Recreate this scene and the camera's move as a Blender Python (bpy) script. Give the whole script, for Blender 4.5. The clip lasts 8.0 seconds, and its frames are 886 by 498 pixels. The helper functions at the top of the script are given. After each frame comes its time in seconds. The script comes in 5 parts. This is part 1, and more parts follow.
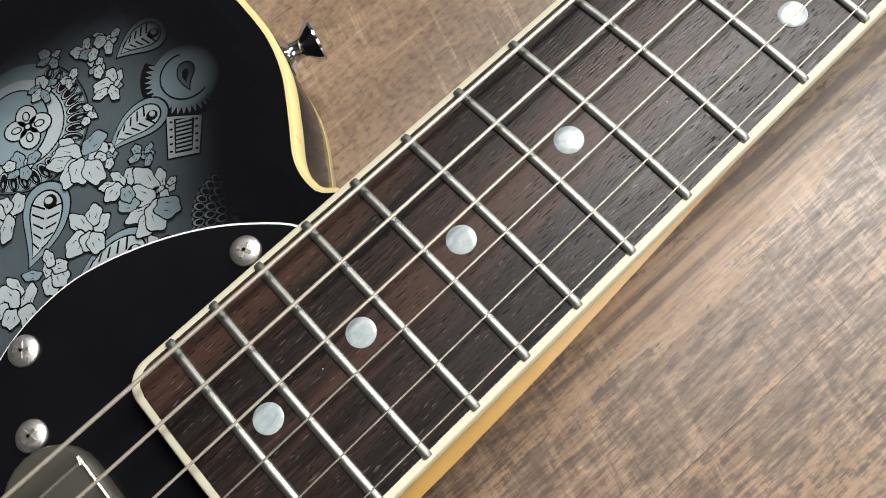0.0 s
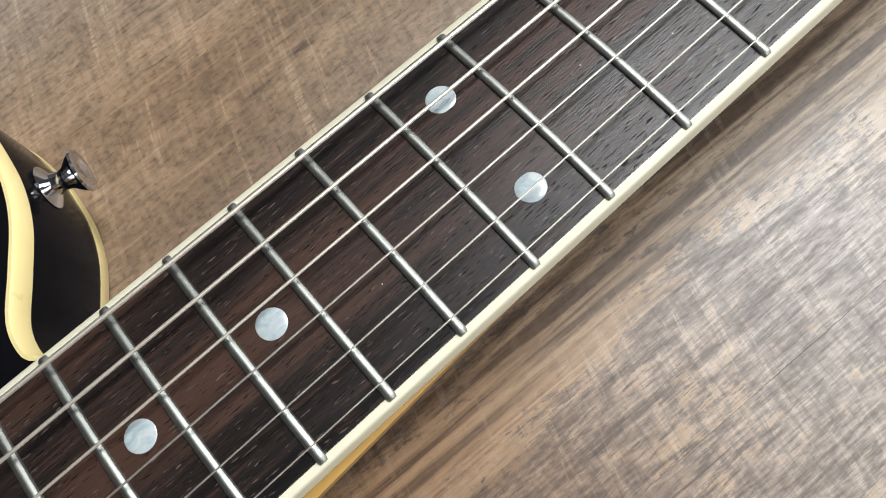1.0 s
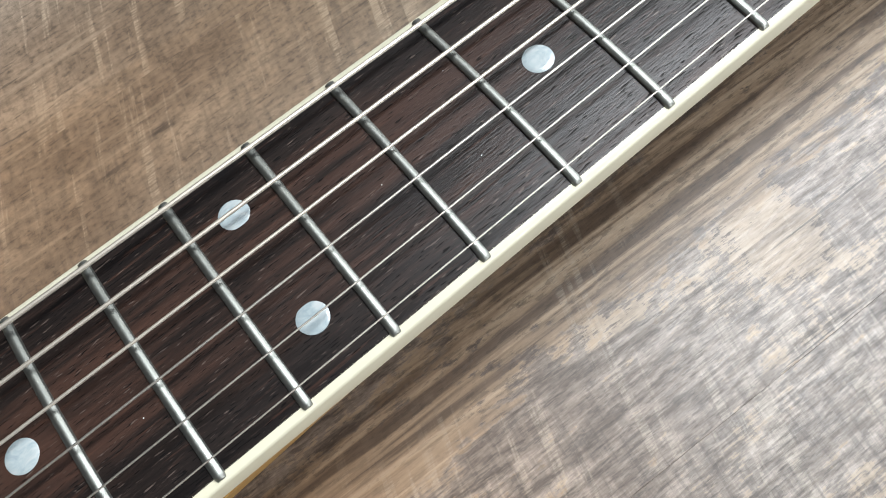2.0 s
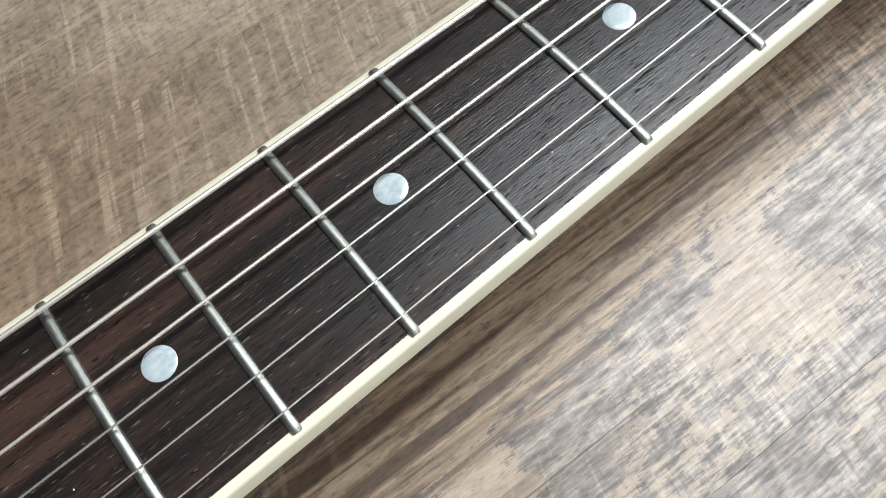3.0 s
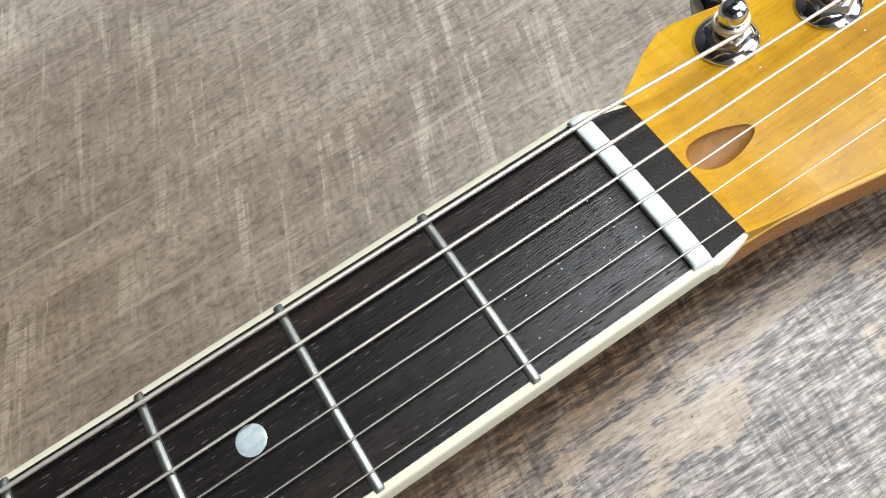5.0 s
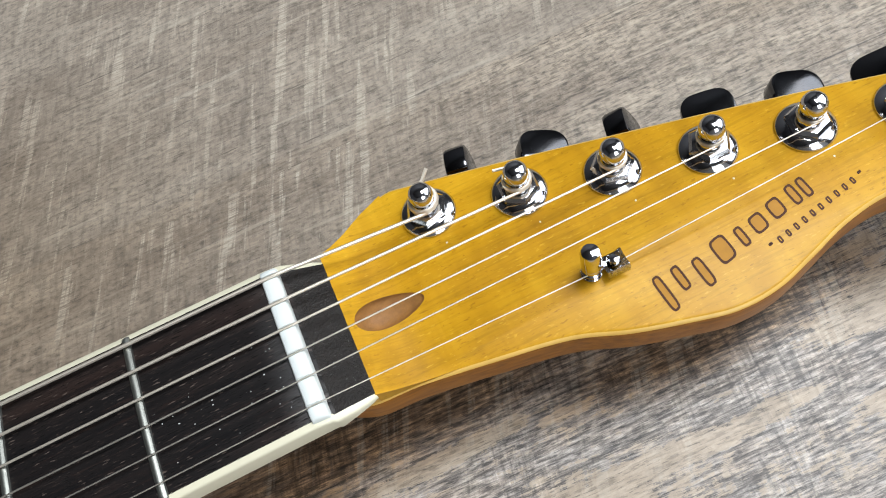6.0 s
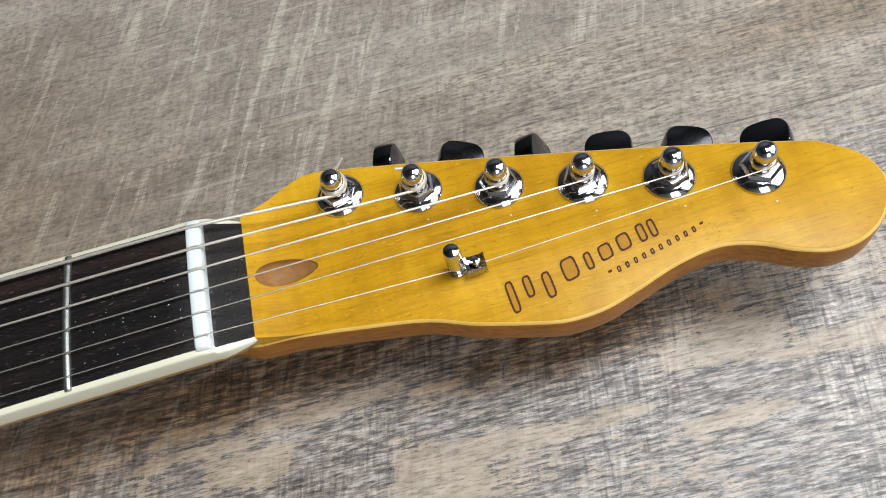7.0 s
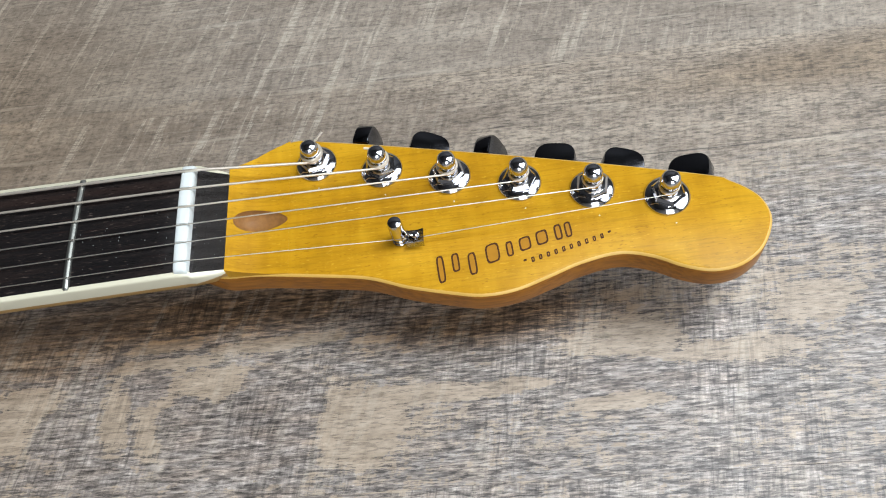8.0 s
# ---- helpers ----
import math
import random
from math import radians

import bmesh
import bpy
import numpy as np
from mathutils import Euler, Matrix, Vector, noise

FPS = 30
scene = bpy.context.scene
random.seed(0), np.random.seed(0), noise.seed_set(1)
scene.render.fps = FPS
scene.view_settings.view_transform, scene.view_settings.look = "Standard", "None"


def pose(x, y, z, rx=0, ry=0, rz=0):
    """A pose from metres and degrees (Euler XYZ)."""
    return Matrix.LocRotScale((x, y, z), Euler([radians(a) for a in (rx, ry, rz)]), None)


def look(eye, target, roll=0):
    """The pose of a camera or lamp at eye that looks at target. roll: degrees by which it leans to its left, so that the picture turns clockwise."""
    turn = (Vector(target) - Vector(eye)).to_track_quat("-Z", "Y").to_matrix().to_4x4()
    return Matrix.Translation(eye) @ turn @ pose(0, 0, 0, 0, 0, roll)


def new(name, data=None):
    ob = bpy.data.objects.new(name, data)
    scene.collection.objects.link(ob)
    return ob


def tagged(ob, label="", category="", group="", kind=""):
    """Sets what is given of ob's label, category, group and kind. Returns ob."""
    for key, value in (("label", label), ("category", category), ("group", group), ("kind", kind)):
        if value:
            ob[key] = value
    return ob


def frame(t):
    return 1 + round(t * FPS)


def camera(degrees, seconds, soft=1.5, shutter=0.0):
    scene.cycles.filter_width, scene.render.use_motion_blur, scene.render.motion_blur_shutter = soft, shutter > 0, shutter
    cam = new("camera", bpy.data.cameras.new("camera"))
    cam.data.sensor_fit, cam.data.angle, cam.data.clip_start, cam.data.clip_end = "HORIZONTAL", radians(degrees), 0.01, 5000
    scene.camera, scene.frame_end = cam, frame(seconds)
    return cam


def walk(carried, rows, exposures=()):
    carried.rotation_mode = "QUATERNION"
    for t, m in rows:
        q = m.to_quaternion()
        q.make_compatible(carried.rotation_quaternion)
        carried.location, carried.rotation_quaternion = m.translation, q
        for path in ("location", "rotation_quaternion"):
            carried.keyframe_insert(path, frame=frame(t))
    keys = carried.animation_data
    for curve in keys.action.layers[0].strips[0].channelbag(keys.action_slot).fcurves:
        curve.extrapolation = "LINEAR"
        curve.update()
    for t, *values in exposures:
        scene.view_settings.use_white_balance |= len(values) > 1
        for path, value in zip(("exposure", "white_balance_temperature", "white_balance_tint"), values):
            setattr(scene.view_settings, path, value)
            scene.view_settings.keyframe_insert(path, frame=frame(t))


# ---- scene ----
cam = camera(58.6, 8.0, soft=1.05)

PATH = [
    (0, (-0.4212, -0.0437, 0.2012), (-0.1804, 0.5200, -1.7025), -20.68),
    (0.5, (-0.3801, -0.0477, 0.1995), (-0.1498, 0.5343, -1.7001), -21.98),
    (1, (-0.3515, -0.0573, 0.1878), (-0.1205, 0.5748, -1.6956), -22.07),
    (1.5, (-0.3357, -0.0653, 0.1840), (-0.0907, 0.6141, -1.6811), -20.69),
    (1.7, (-0.3266, -0.0676, 0.1816), (-0.0844, 0.6292, -1.6774), -20.79),
    (2.8, (-0.2418, -0.0634, 0.1732), (0.1107, 0.6291, -1.6697), -12.96),
    (3, (-0.2262, -0.0631, 0.1719), (0.1228, 0.6579, -1.6607), -14.16),
    (3.5, (-0.1885, -0.0554, 0.1741), (0.1401, 0.6969, -1.6497), -15.89),
    (4, (-0.1414, -0.0533, 0.1803), (0.1414, 0.7302, -1.6380), -18.38),
    (4.5, (-0.0954, -0.0536, 0.1848), (0.1177, 0.7452, -1.6363), -21.39),
    (4.7, (-0.0770, -0.0527, 0.1868), (0.1044, 0.7580, -1.6325), -22.88),
    (5.8, (0.0250, -0.0745, 0.2085), (0.0916, 0.8545, -1.5615), -24.27),
    (6, (0.0380, -0.0829, 0.2117), (0.0810, 0.8648, -1.5490), -23.73),
    (6.5, (0.0565, -0.0967, 0.2195), (0.0373, 0.8721, -1.5300), -21.93),
    (7, (0.0766, -0.1121, 0.2315), (0.0024, 0.8554, -1.5174), -19.96),
    (7.5, (0.0934, -0.1323, 0.2410), (-0.0278, 0.8272, -1.5096), -17.64),
    (8, (0.1034, -0.1385, 0.2599), (-0.0485, 0.8142, -1.4921), -15.35),
]
EXPOSURES = [(0, 0.06, 7250, 14), (0.5, 0.06, 7100, 13), (1, 0.04, 6750, 11), (1.7, 0.08, 6550, 10), (3, 0.06, 6500, 10), (4.7, -0.07, 6550, 10), (6, -0.36, 6560, 10), (8, -0.42, 6420, 10)]
walk(cam, [(t, look(eye, target, roll)) for t, eye, target, roll in PATH], EXPOSURES)

# ---------------------------------------------------------------- world and light
from mathutils.geometry import tessellate_polygon

world = bpy.data.worlds.new("daylight")
scene.world = world
world.use_nodes = True
wn = world.node_tree.nodes
sky = wn.new("ShaderNodeTexSky")
sky.sky_type = "NISHITA"
sky.sun_disc = False
sky.sun_elevation = radians(40)
sky.sun_rotation = radians(60)
wn["Background"].inputs["Strength"].default_value = 0.1
world.node_tree.links.new(sky.outputs["Color"], wn["Background"].inputs["Color"])


def area(name, eye, target, sx, sy, watts, colour):
    d = bpy.data.lights.new(name, "AREA")
    d.shape, d.size, d.size_y, d.energy, d.color = "RECTANGLE", sx, sy, watts, colour
    ob = new(name, d)
    ob.matrix_world = look(eye, target)
    return ob


ROOM_X0, ROOM_X1, ROOM_Y0, ROOM_Y1, ROOM_H = -2.4, 1.7, -1.8, 1.7, 2.6
SILL, LINTEL = 0.45, 2.40
area("window_light", (ROOM_X1 - 0.02, -0.20, 1.42), (0, -0.20, 0.9), 2.1, 1.9, 42, (0.94, 0.97, 1.0))
ROOF_OPENING = (0.50, 1.64, -0.40, 0.76)          # unseen opening, added for light from above: x0, x1, y0, y1
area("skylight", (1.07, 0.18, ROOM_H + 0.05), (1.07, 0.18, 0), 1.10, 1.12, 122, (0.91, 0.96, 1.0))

area("garden_window_light", (0.40, ROOM_Y0 + 0.02, 1.35), (0.40, 0, 0.9), 1.06, 1.80, 34, (0.96, 0.98, 1.0))

# ---------------------------------------------------------------- materials


class Mat:
    """A node material built up with a few short calls."""

    def __init__(self, name, rough=0.5, metal=0.0, spec=0.5, coat=0.0, coat_rough=0.05):
        self.m = bpy.data.materials.new(name)
        self.m.use_nodes = True
        self.t = self.m.node_tree
        self.b = self.t.nodes["Principled BSDF"]
        self.b.inputs["Roughness"].default_value = rough
        self.b.inputs["Metallic"].default_value = metal
        self.b.inputs["Specular IOR Level"].default_value = spec
        self.b.inputs["Coat Weight"].default_value = coat
        self.b.inputs["Coat Roughness"].default_value = coat_rough
        self.co = None

    def put(self, socket, value):
        if isinstance(value, bpy.types.NodeSocket):
            self.t.links.new(value, socket)
        elif value is not None:
            socket.default_value = value

    def node(self, kind, **kw):
        n = self.t.nodes.new(kind)
        for k, v in kw.items():
            setattr(n, k, v)
        return n

    def coords(self, scale=(1, 1, 1), rot=(0, 0, 0), random_shift=0.0, loc=(0, 0, 0)):
        if self.co is None:
            self.co = self.node("ShaderNodeTexCoord")
        mp = self.node("ShaderNodeMapping")
        mp.inputs["Scale"].default_value = scale
        mp.inputs["Rotation"].default_value = [radians(a) for a in rot]
        mp.inputs["Location"].default_value = loc
        src = self.co.outputs["Object"]
        if random_shift:
            info = self.node("ShaderNodeObjectInfo")
            sh = self.math("MULTIPLY", info.outputs["Random"], random_shift)
            add = self.node("ShaderNodeVectorMath", operation="ADD")
            self.put(add.inputs[0], src)
            self.put(add.inputs[1], sh)
            src = add.outputs[0]
        self.put(mp.inputs["Vector"], src)
        return mp.outputs["Vector"]

    def slanted(self, scale, deg, random_shift):
        """Coordinates turned by deg before they are stretched, for marks that run askew."""
        turned = self.coords((1, 1, 1), (0, 0, deg), random_shift)
        out = self.node("ShaderNodeVectorMath", operation="MULTIPLY")
        self.put(out.inputs[0], turned)
        out.inputs[1].default_value = scale
        return out.outputs[0]

    def noise(self, vec, scale=5.0, detail=4.0, rough=0.5, distort=0.0):
        n = self.node("ShaderNodeTexNoise")
        self.put(n.inputs["Vector"], vec)
        for k, v in (("Scale", scale), ("Detail", detail), ("Roughness", rough), ("Distortion", distort)):
            n.inputs[k].default_value = v
        return n.outputs["Fac"]

    def ramp(self, fac, *stops):
        n = self.node("ShaderNodeValToRGB")
        e = n.color_ramp.elements
        while len(e) < len(stops):
            e.new(0.5)
        for el, (p, c) in zip(e, stops):
            el.position = p
            el.color = (*c, 1) if isinstance(c, tuple) else (c, c, c, 1)
        self.put(n.inputs["Fac"], fac)
        return n.outputs["Color"]

    def mix(self, fac, a, b, blend="MIX"):
        n = self.node("ShaderNodeMix", data_type="RGBA", blend_type=blend)
        self.put(n.inputs[0], fac)
        self.put(n.inputs[6], (*a, 1) if isinstance(a, tuple) else a)
        self.put(n.inputs[7], (*b, 1) if isinstance(b, tuple) else b)
        return n.outputs[2]

    def math(self, op, a, b=0.0, clamp=False):
        n = self.node("ShaderNodeMath", operation=op, use_clamp=clamp)
        self.put(n.inputs[0], a)
        self.put(n.inputs[1], b)
        return n.outputs[0]

    def colour(self, c):
        self.put(self.b.inputs["Base Color"], (*c, 1) if isinstance(c, tuple) else c)
        return self

    def rough(self, r):
        self.put(self.b.inputs["Roughness"], r)
        return self

    def bump(self, height, strength=0.3, dist=0.001):
        n = self.node("ShaderNodeBump")
        n.inputs["Strength"].default_value = strength
        n.inputs["Distance"].default_value = dist
        self.put(n.inputs["Height"], height)
        self.put(self.b.inputs["Normal"], n.outputs["Normal"])
        return self


def mat_plain(name, c, var=0.12, scale=60.0, rough=0.4, metal=0.0, coat=0.0, bump=0.0, rvar=0.1, spec=0.5):
    k = Mat(name, rough, metal, spec, coat)
    v = k.coords()
    f = k.noise(v, scale, 5, 0.6)
    k.colour(k.mix(f, tuple(x * (1 - var) for x in c), tuple(min(1, x * (1 + var)) for x in c)))
    g = k.noise(v, scale * 4, 3, 0.6)
    k.rough(k.math("ADD", k.math("MULTIPLY", g, rvar), rough - rvar / 2))
    if bump:
        k.bump(g, bump, 0.0005)
    return k.m


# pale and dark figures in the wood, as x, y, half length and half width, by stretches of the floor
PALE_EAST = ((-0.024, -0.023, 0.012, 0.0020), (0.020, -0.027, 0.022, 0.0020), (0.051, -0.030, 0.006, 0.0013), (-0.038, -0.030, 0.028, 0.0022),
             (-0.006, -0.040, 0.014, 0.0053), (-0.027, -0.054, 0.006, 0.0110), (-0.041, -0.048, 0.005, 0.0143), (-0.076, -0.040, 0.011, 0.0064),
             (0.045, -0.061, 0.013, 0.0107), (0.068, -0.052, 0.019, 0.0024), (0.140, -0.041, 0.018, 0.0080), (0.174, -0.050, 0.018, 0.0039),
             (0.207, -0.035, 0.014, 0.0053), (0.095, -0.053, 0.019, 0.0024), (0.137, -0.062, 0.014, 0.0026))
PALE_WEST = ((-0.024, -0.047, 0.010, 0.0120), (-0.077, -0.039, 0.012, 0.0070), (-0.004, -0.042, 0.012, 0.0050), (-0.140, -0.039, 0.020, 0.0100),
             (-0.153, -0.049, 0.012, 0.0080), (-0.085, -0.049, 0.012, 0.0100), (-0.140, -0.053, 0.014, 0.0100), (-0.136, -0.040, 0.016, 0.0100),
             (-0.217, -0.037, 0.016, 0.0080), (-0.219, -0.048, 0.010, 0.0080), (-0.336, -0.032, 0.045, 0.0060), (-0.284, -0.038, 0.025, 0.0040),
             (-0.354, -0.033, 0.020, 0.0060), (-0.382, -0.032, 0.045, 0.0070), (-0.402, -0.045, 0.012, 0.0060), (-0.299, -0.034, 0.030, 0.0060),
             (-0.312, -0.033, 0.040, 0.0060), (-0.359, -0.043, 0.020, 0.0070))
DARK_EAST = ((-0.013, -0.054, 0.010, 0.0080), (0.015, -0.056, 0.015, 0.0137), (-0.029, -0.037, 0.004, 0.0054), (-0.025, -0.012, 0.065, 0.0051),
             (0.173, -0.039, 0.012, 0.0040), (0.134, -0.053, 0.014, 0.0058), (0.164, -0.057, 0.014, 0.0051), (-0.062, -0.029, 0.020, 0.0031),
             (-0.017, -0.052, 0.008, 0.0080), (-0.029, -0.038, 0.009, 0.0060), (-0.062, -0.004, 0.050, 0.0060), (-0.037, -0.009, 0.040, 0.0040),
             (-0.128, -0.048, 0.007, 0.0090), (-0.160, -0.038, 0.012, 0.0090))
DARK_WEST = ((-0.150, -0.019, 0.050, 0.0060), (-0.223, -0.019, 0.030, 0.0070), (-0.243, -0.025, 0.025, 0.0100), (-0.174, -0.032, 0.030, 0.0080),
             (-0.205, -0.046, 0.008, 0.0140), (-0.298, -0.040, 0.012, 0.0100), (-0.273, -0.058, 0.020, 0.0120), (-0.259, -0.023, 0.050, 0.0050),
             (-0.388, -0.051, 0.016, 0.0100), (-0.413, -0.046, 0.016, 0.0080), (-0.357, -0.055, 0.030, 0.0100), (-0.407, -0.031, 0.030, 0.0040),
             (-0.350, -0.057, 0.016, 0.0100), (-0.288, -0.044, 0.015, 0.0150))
# brown streaked wood along the neck, with some of the neck's shade painted in
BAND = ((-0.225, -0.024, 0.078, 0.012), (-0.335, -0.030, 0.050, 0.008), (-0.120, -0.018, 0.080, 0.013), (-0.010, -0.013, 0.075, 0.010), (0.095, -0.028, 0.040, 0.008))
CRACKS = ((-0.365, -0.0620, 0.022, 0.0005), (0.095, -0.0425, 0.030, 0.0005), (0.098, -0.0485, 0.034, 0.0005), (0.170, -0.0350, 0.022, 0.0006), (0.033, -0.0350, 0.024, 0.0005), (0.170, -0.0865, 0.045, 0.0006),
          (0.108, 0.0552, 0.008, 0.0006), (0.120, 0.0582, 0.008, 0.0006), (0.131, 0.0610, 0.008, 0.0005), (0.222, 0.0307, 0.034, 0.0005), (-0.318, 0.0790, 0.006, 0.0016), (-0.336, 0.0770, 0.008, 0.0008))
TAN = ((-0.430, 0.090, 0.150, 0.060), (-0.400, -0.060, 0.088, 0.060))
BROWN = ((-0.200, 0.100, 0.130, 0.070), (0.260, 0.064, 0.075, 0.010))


def mat_floor():
    k = Mat("weathered_plank", 0.5, spec=0.5)
    place = k.node("ShaderNodeNewGeometry").outputs["Position"]
    big = k.noise(k.coords((11, 34, 9), random_shift=3.1), 1.0, 4, 0.6, 0.5)
    rag = k.noise(k.coords((170, 420, 70), random_shift=3.1), 1.0, 4, 0.7)
    fibre = k.noise(k.coords((150, 1250, 60), random_shift=2.3), 1.0, 5, 0.68)       # fibres along the plank
    pore = k.noise(k.coords((190, 2100, 300), random_shift=3.1), 1.0, 2, 0.6)       # short dark pores
    weft = k.noise(k.slanted((560, 90, 9), 8, 3.1), 1.0, 5, 0.65)                    # fine cuts across the grain
    dash = k.noise(k.coords((75, 800, 60), random_shift=8.7), 1.0, 4, 0.6)       # dark dashes along it
    saw = k.noise(k.slanted((230, 14, 9), 18, 3.1), 1.0, 4, 0.65)                    # broad saw marks
    saw_where = k.noise(k.coords((17, 13, 9), random_shift=5.3), 1.0, 2, 0.5)
    soft = k.noise(k.coords((60, 240, 60), random_shift=1.7), 1.0, 3, 0.6)
    crack = k.noise(k.coords((7, 520, 60), random_shift=6.1), 1.0, 2, 0.5)
    across = k.node("ShaderNodeSeparateXYZ")
    k.put(across.inputs[0], place)

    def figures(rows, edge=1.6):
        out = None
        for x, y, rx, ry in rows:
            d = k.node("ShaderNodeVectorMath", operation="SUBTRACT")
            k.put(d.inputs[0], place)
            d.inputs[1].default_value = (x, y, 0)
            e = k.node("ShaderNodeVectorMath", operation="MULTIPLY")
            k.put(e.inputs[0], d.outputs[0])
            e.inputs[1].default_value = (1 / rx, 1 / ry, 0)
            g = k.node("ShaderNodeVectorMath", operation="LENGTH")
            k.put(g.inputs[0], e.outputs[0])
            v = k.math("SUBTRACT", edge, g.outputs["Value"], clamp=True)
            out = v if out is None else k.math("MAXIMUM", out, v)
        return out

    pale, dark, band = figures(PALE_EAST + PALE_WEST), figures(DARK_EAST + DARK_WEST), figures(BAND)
    # the boards are worn smoother towards the west, with long warm streaks
    smooth = k.math("MULTIPLY", k.math("SUBTRACT", -0.02, across.outputs["X"]), 9.0, clamp=True)
    streak = k.noise(k.coords((9, 300, 60), random_shift=2.9), 1.0, 3, 0.55, 0.8)
    keep = lambda much: k.math("SUBTRACT", 1.0, k.math("MULTIPLY", smooth, much))
    # torn pale patches on grey, woven-looking wood
    f = k.math("ADD", 0.5, k.math("MULTIPLY", k.math("SUBTRACT", big, 0.5), 0.45))
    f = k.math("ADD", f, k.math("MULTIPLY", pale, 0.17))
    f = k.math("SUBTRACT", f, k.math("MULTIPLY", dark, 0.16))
    f = k.math("ADD", f, k.math("MULTIPLY", k.math("SUBTRACT", rag, 0.5), 0.34))
    f = k.math("ADD", f, k.math("MULTIPLY", k.math("SUBTRACT", weft, 0.5), 0.20))
    f = k.math("ADD", f, k.math("MULTIPLY", k.math("SUBTRACT", fibre, 0.5), 0.34))
    patch = k.ramp(f, (0.535, 0.0), (0.565, 0.95))
    beige = k.ramp(soft, (0.32, (0.265, 0.210, 0.152)), (0.5, (0.322, 0.260, 0.194)), (0.68, (0.370, 0.303, 0.231)))
    beige = k.mix(k.math("MULTIPLY", keep(0.4), 0.7), beige, k.ramp(pore, (0.32, 0.28), (0.39, 1.0)), "MULTIPLY")
    beige = k.mix(0.45, beige, k.ramp(fibre, (0.36, 0.62), (0.46, 1.0), (0.64, 1.1)), "MULTIPLY")
    grey = k.ramp(fibre, (0.36, (0.055, 0.047, 0.042)), (0.44, (0.135, 0.119, 0.107)), (0.52, (0.245, 0.220, 0.200)), (0.61, (0.400, 0.364, 0.330)))
    grey = k.mix(0.4, grey, k.ramp(rag, (0.34, 0.60), (0.5, 1.0), (0.64, 1.3)), "MULTIPLY")
    grid = k.math("MULTIPLY", k.ramp(saw_where, (0.40, 0.25), (0.56, 0.75)), k.math("ADD", 0.6, k.math("MULTIPLY", dark, 0.6)))
    grey = k.mix(grid, grey, k.ramp(weft, (0.36, 0.40), (0.48, 1.0), (0.62, 1.22)), "MULTIPLY")
    grey = k.mix(k.ramp(soft, (0.4, 0.0), (0.62, 0.7)), grey, (0.92, 0.82, 0.72), "MULTIPLY")
    grey = k.mix(0.15, grey, (0.225, 0.203, 0.186))
    worn = k.math("ADD", k.math("MULTIPLY", soft, 0.4), k.math("ADD", k.math("MULTIPLY", rag, 0.35), k.math("MULTIPLY", fibre, 0.25)))
    worn = k.ramp(worn, (0.41, (0.085, 0.066, 0.053)), (0.475, (0.160, 0.134, 0.114)), (0.53, (0.225, 0.196, 0.172)), (0.60, (0.320, 0.286, 0.254)))
    grey = k.mix(k.math("MULTIPLY", smooth, 0.85), grey, worn)
    base = k.mix(patch, grey, beige)
    base = k.mix(k.math("MULTIPLY", keep(0.25), k.math("SUBTRACT", 0.9, k.math("MULTIPLY", patch, 0.5))), base, k.ramp(dash, (0.33, 0.25), (0.40, 1.0)), "MULTIPLY")
    base = k.mix(k.math("MULTIPLY", dark, 0.4), base, (0.62, 0.56, 0.53), "MULTIPLY")
    # crisp short ticks along the grain and thin cuts across it
    tick = k.noise(k.coords((230, 1150, 60), random_shift=9.3), 1.0, 3, 0.6)
    cut = k.noise(k.slanted((760, 70, 9), 8, 6.7), 1.0, 3, 0.6)
    cut_where = k.ramp(saw_where, (0.44, 0.0), (0.55, 0.75))
    west = k.math("MULTIPLY", k.math("SUBTRACT", -0.10, across.outputs["X"]), 5.0, clamp=True)
    streaks = k.math("ADD", k.math("MULTIPLY", rag, 0.3), k.math("MULTIPLY", dash, 0.7))
    golden = k.ramp(streak, (0.38, (0.120, 0.080, 0.048)), (0.48, (0.245, 0.178, 0.114)), (0.56, (0.330, 0.250, 0.168)), (0.64, (0.380, 0.300, 0.210)))
    torn = k.math("ADD", k.math("MULTIPLY", k.math("SUBTRACT", rag, 0.5), 2.4), k.math("MULTIPLY", k.math("SUBTRACT", soft, 0.5), 1.6))
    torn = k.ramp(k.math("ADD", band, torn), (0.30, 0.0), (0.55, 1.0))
    base = k.mix(k.math("MULTIPLY", k.math("MULTIPLY", torn, smooth), 0.8), base, golden)
    base = k.mix(k.math("MULTIPLY", smooth, 0.7), base, k.ramp(streak, (0.38, (0.44, 0.40, 0.36)), (0.46, (0.88, 0.86, 0.84)), (0.62, (1.06, 1.05, 1.04))), "MULTIPLY")
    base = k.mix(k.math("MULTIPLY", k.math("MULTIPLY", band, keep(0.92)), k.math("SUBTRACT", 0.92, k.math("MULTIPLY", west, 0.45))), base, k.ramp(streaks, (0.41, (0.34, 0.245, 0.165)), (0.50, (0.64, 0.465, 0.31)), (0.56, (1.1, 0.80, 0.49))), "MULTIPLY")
    crisp = k.math("MULTIPLY", k.math("SUBTRACT", 1.0, k.math("MULTIPLY", patch, 0.55)), keep(0.35))
    base = k.mix(crisp, base, k.ramp(tick, (0.40, 0.42), (0.455, 1.0), (0.56, 1.10), (0.62, 1.38)), "MULTIPLY")
    base = k.mix(k.math("MULTIPLY", crisp, cut_where), base, k.ramp(cut, (0.39, 0.5), (0.45, 1.0), (0.55, 1.05), (0.60, 1.45)), "MULTIPLY")
    base = k.mix(k.math("MULTIPLY", west, 0.12), base, (0.270, 0.222, 0.178))
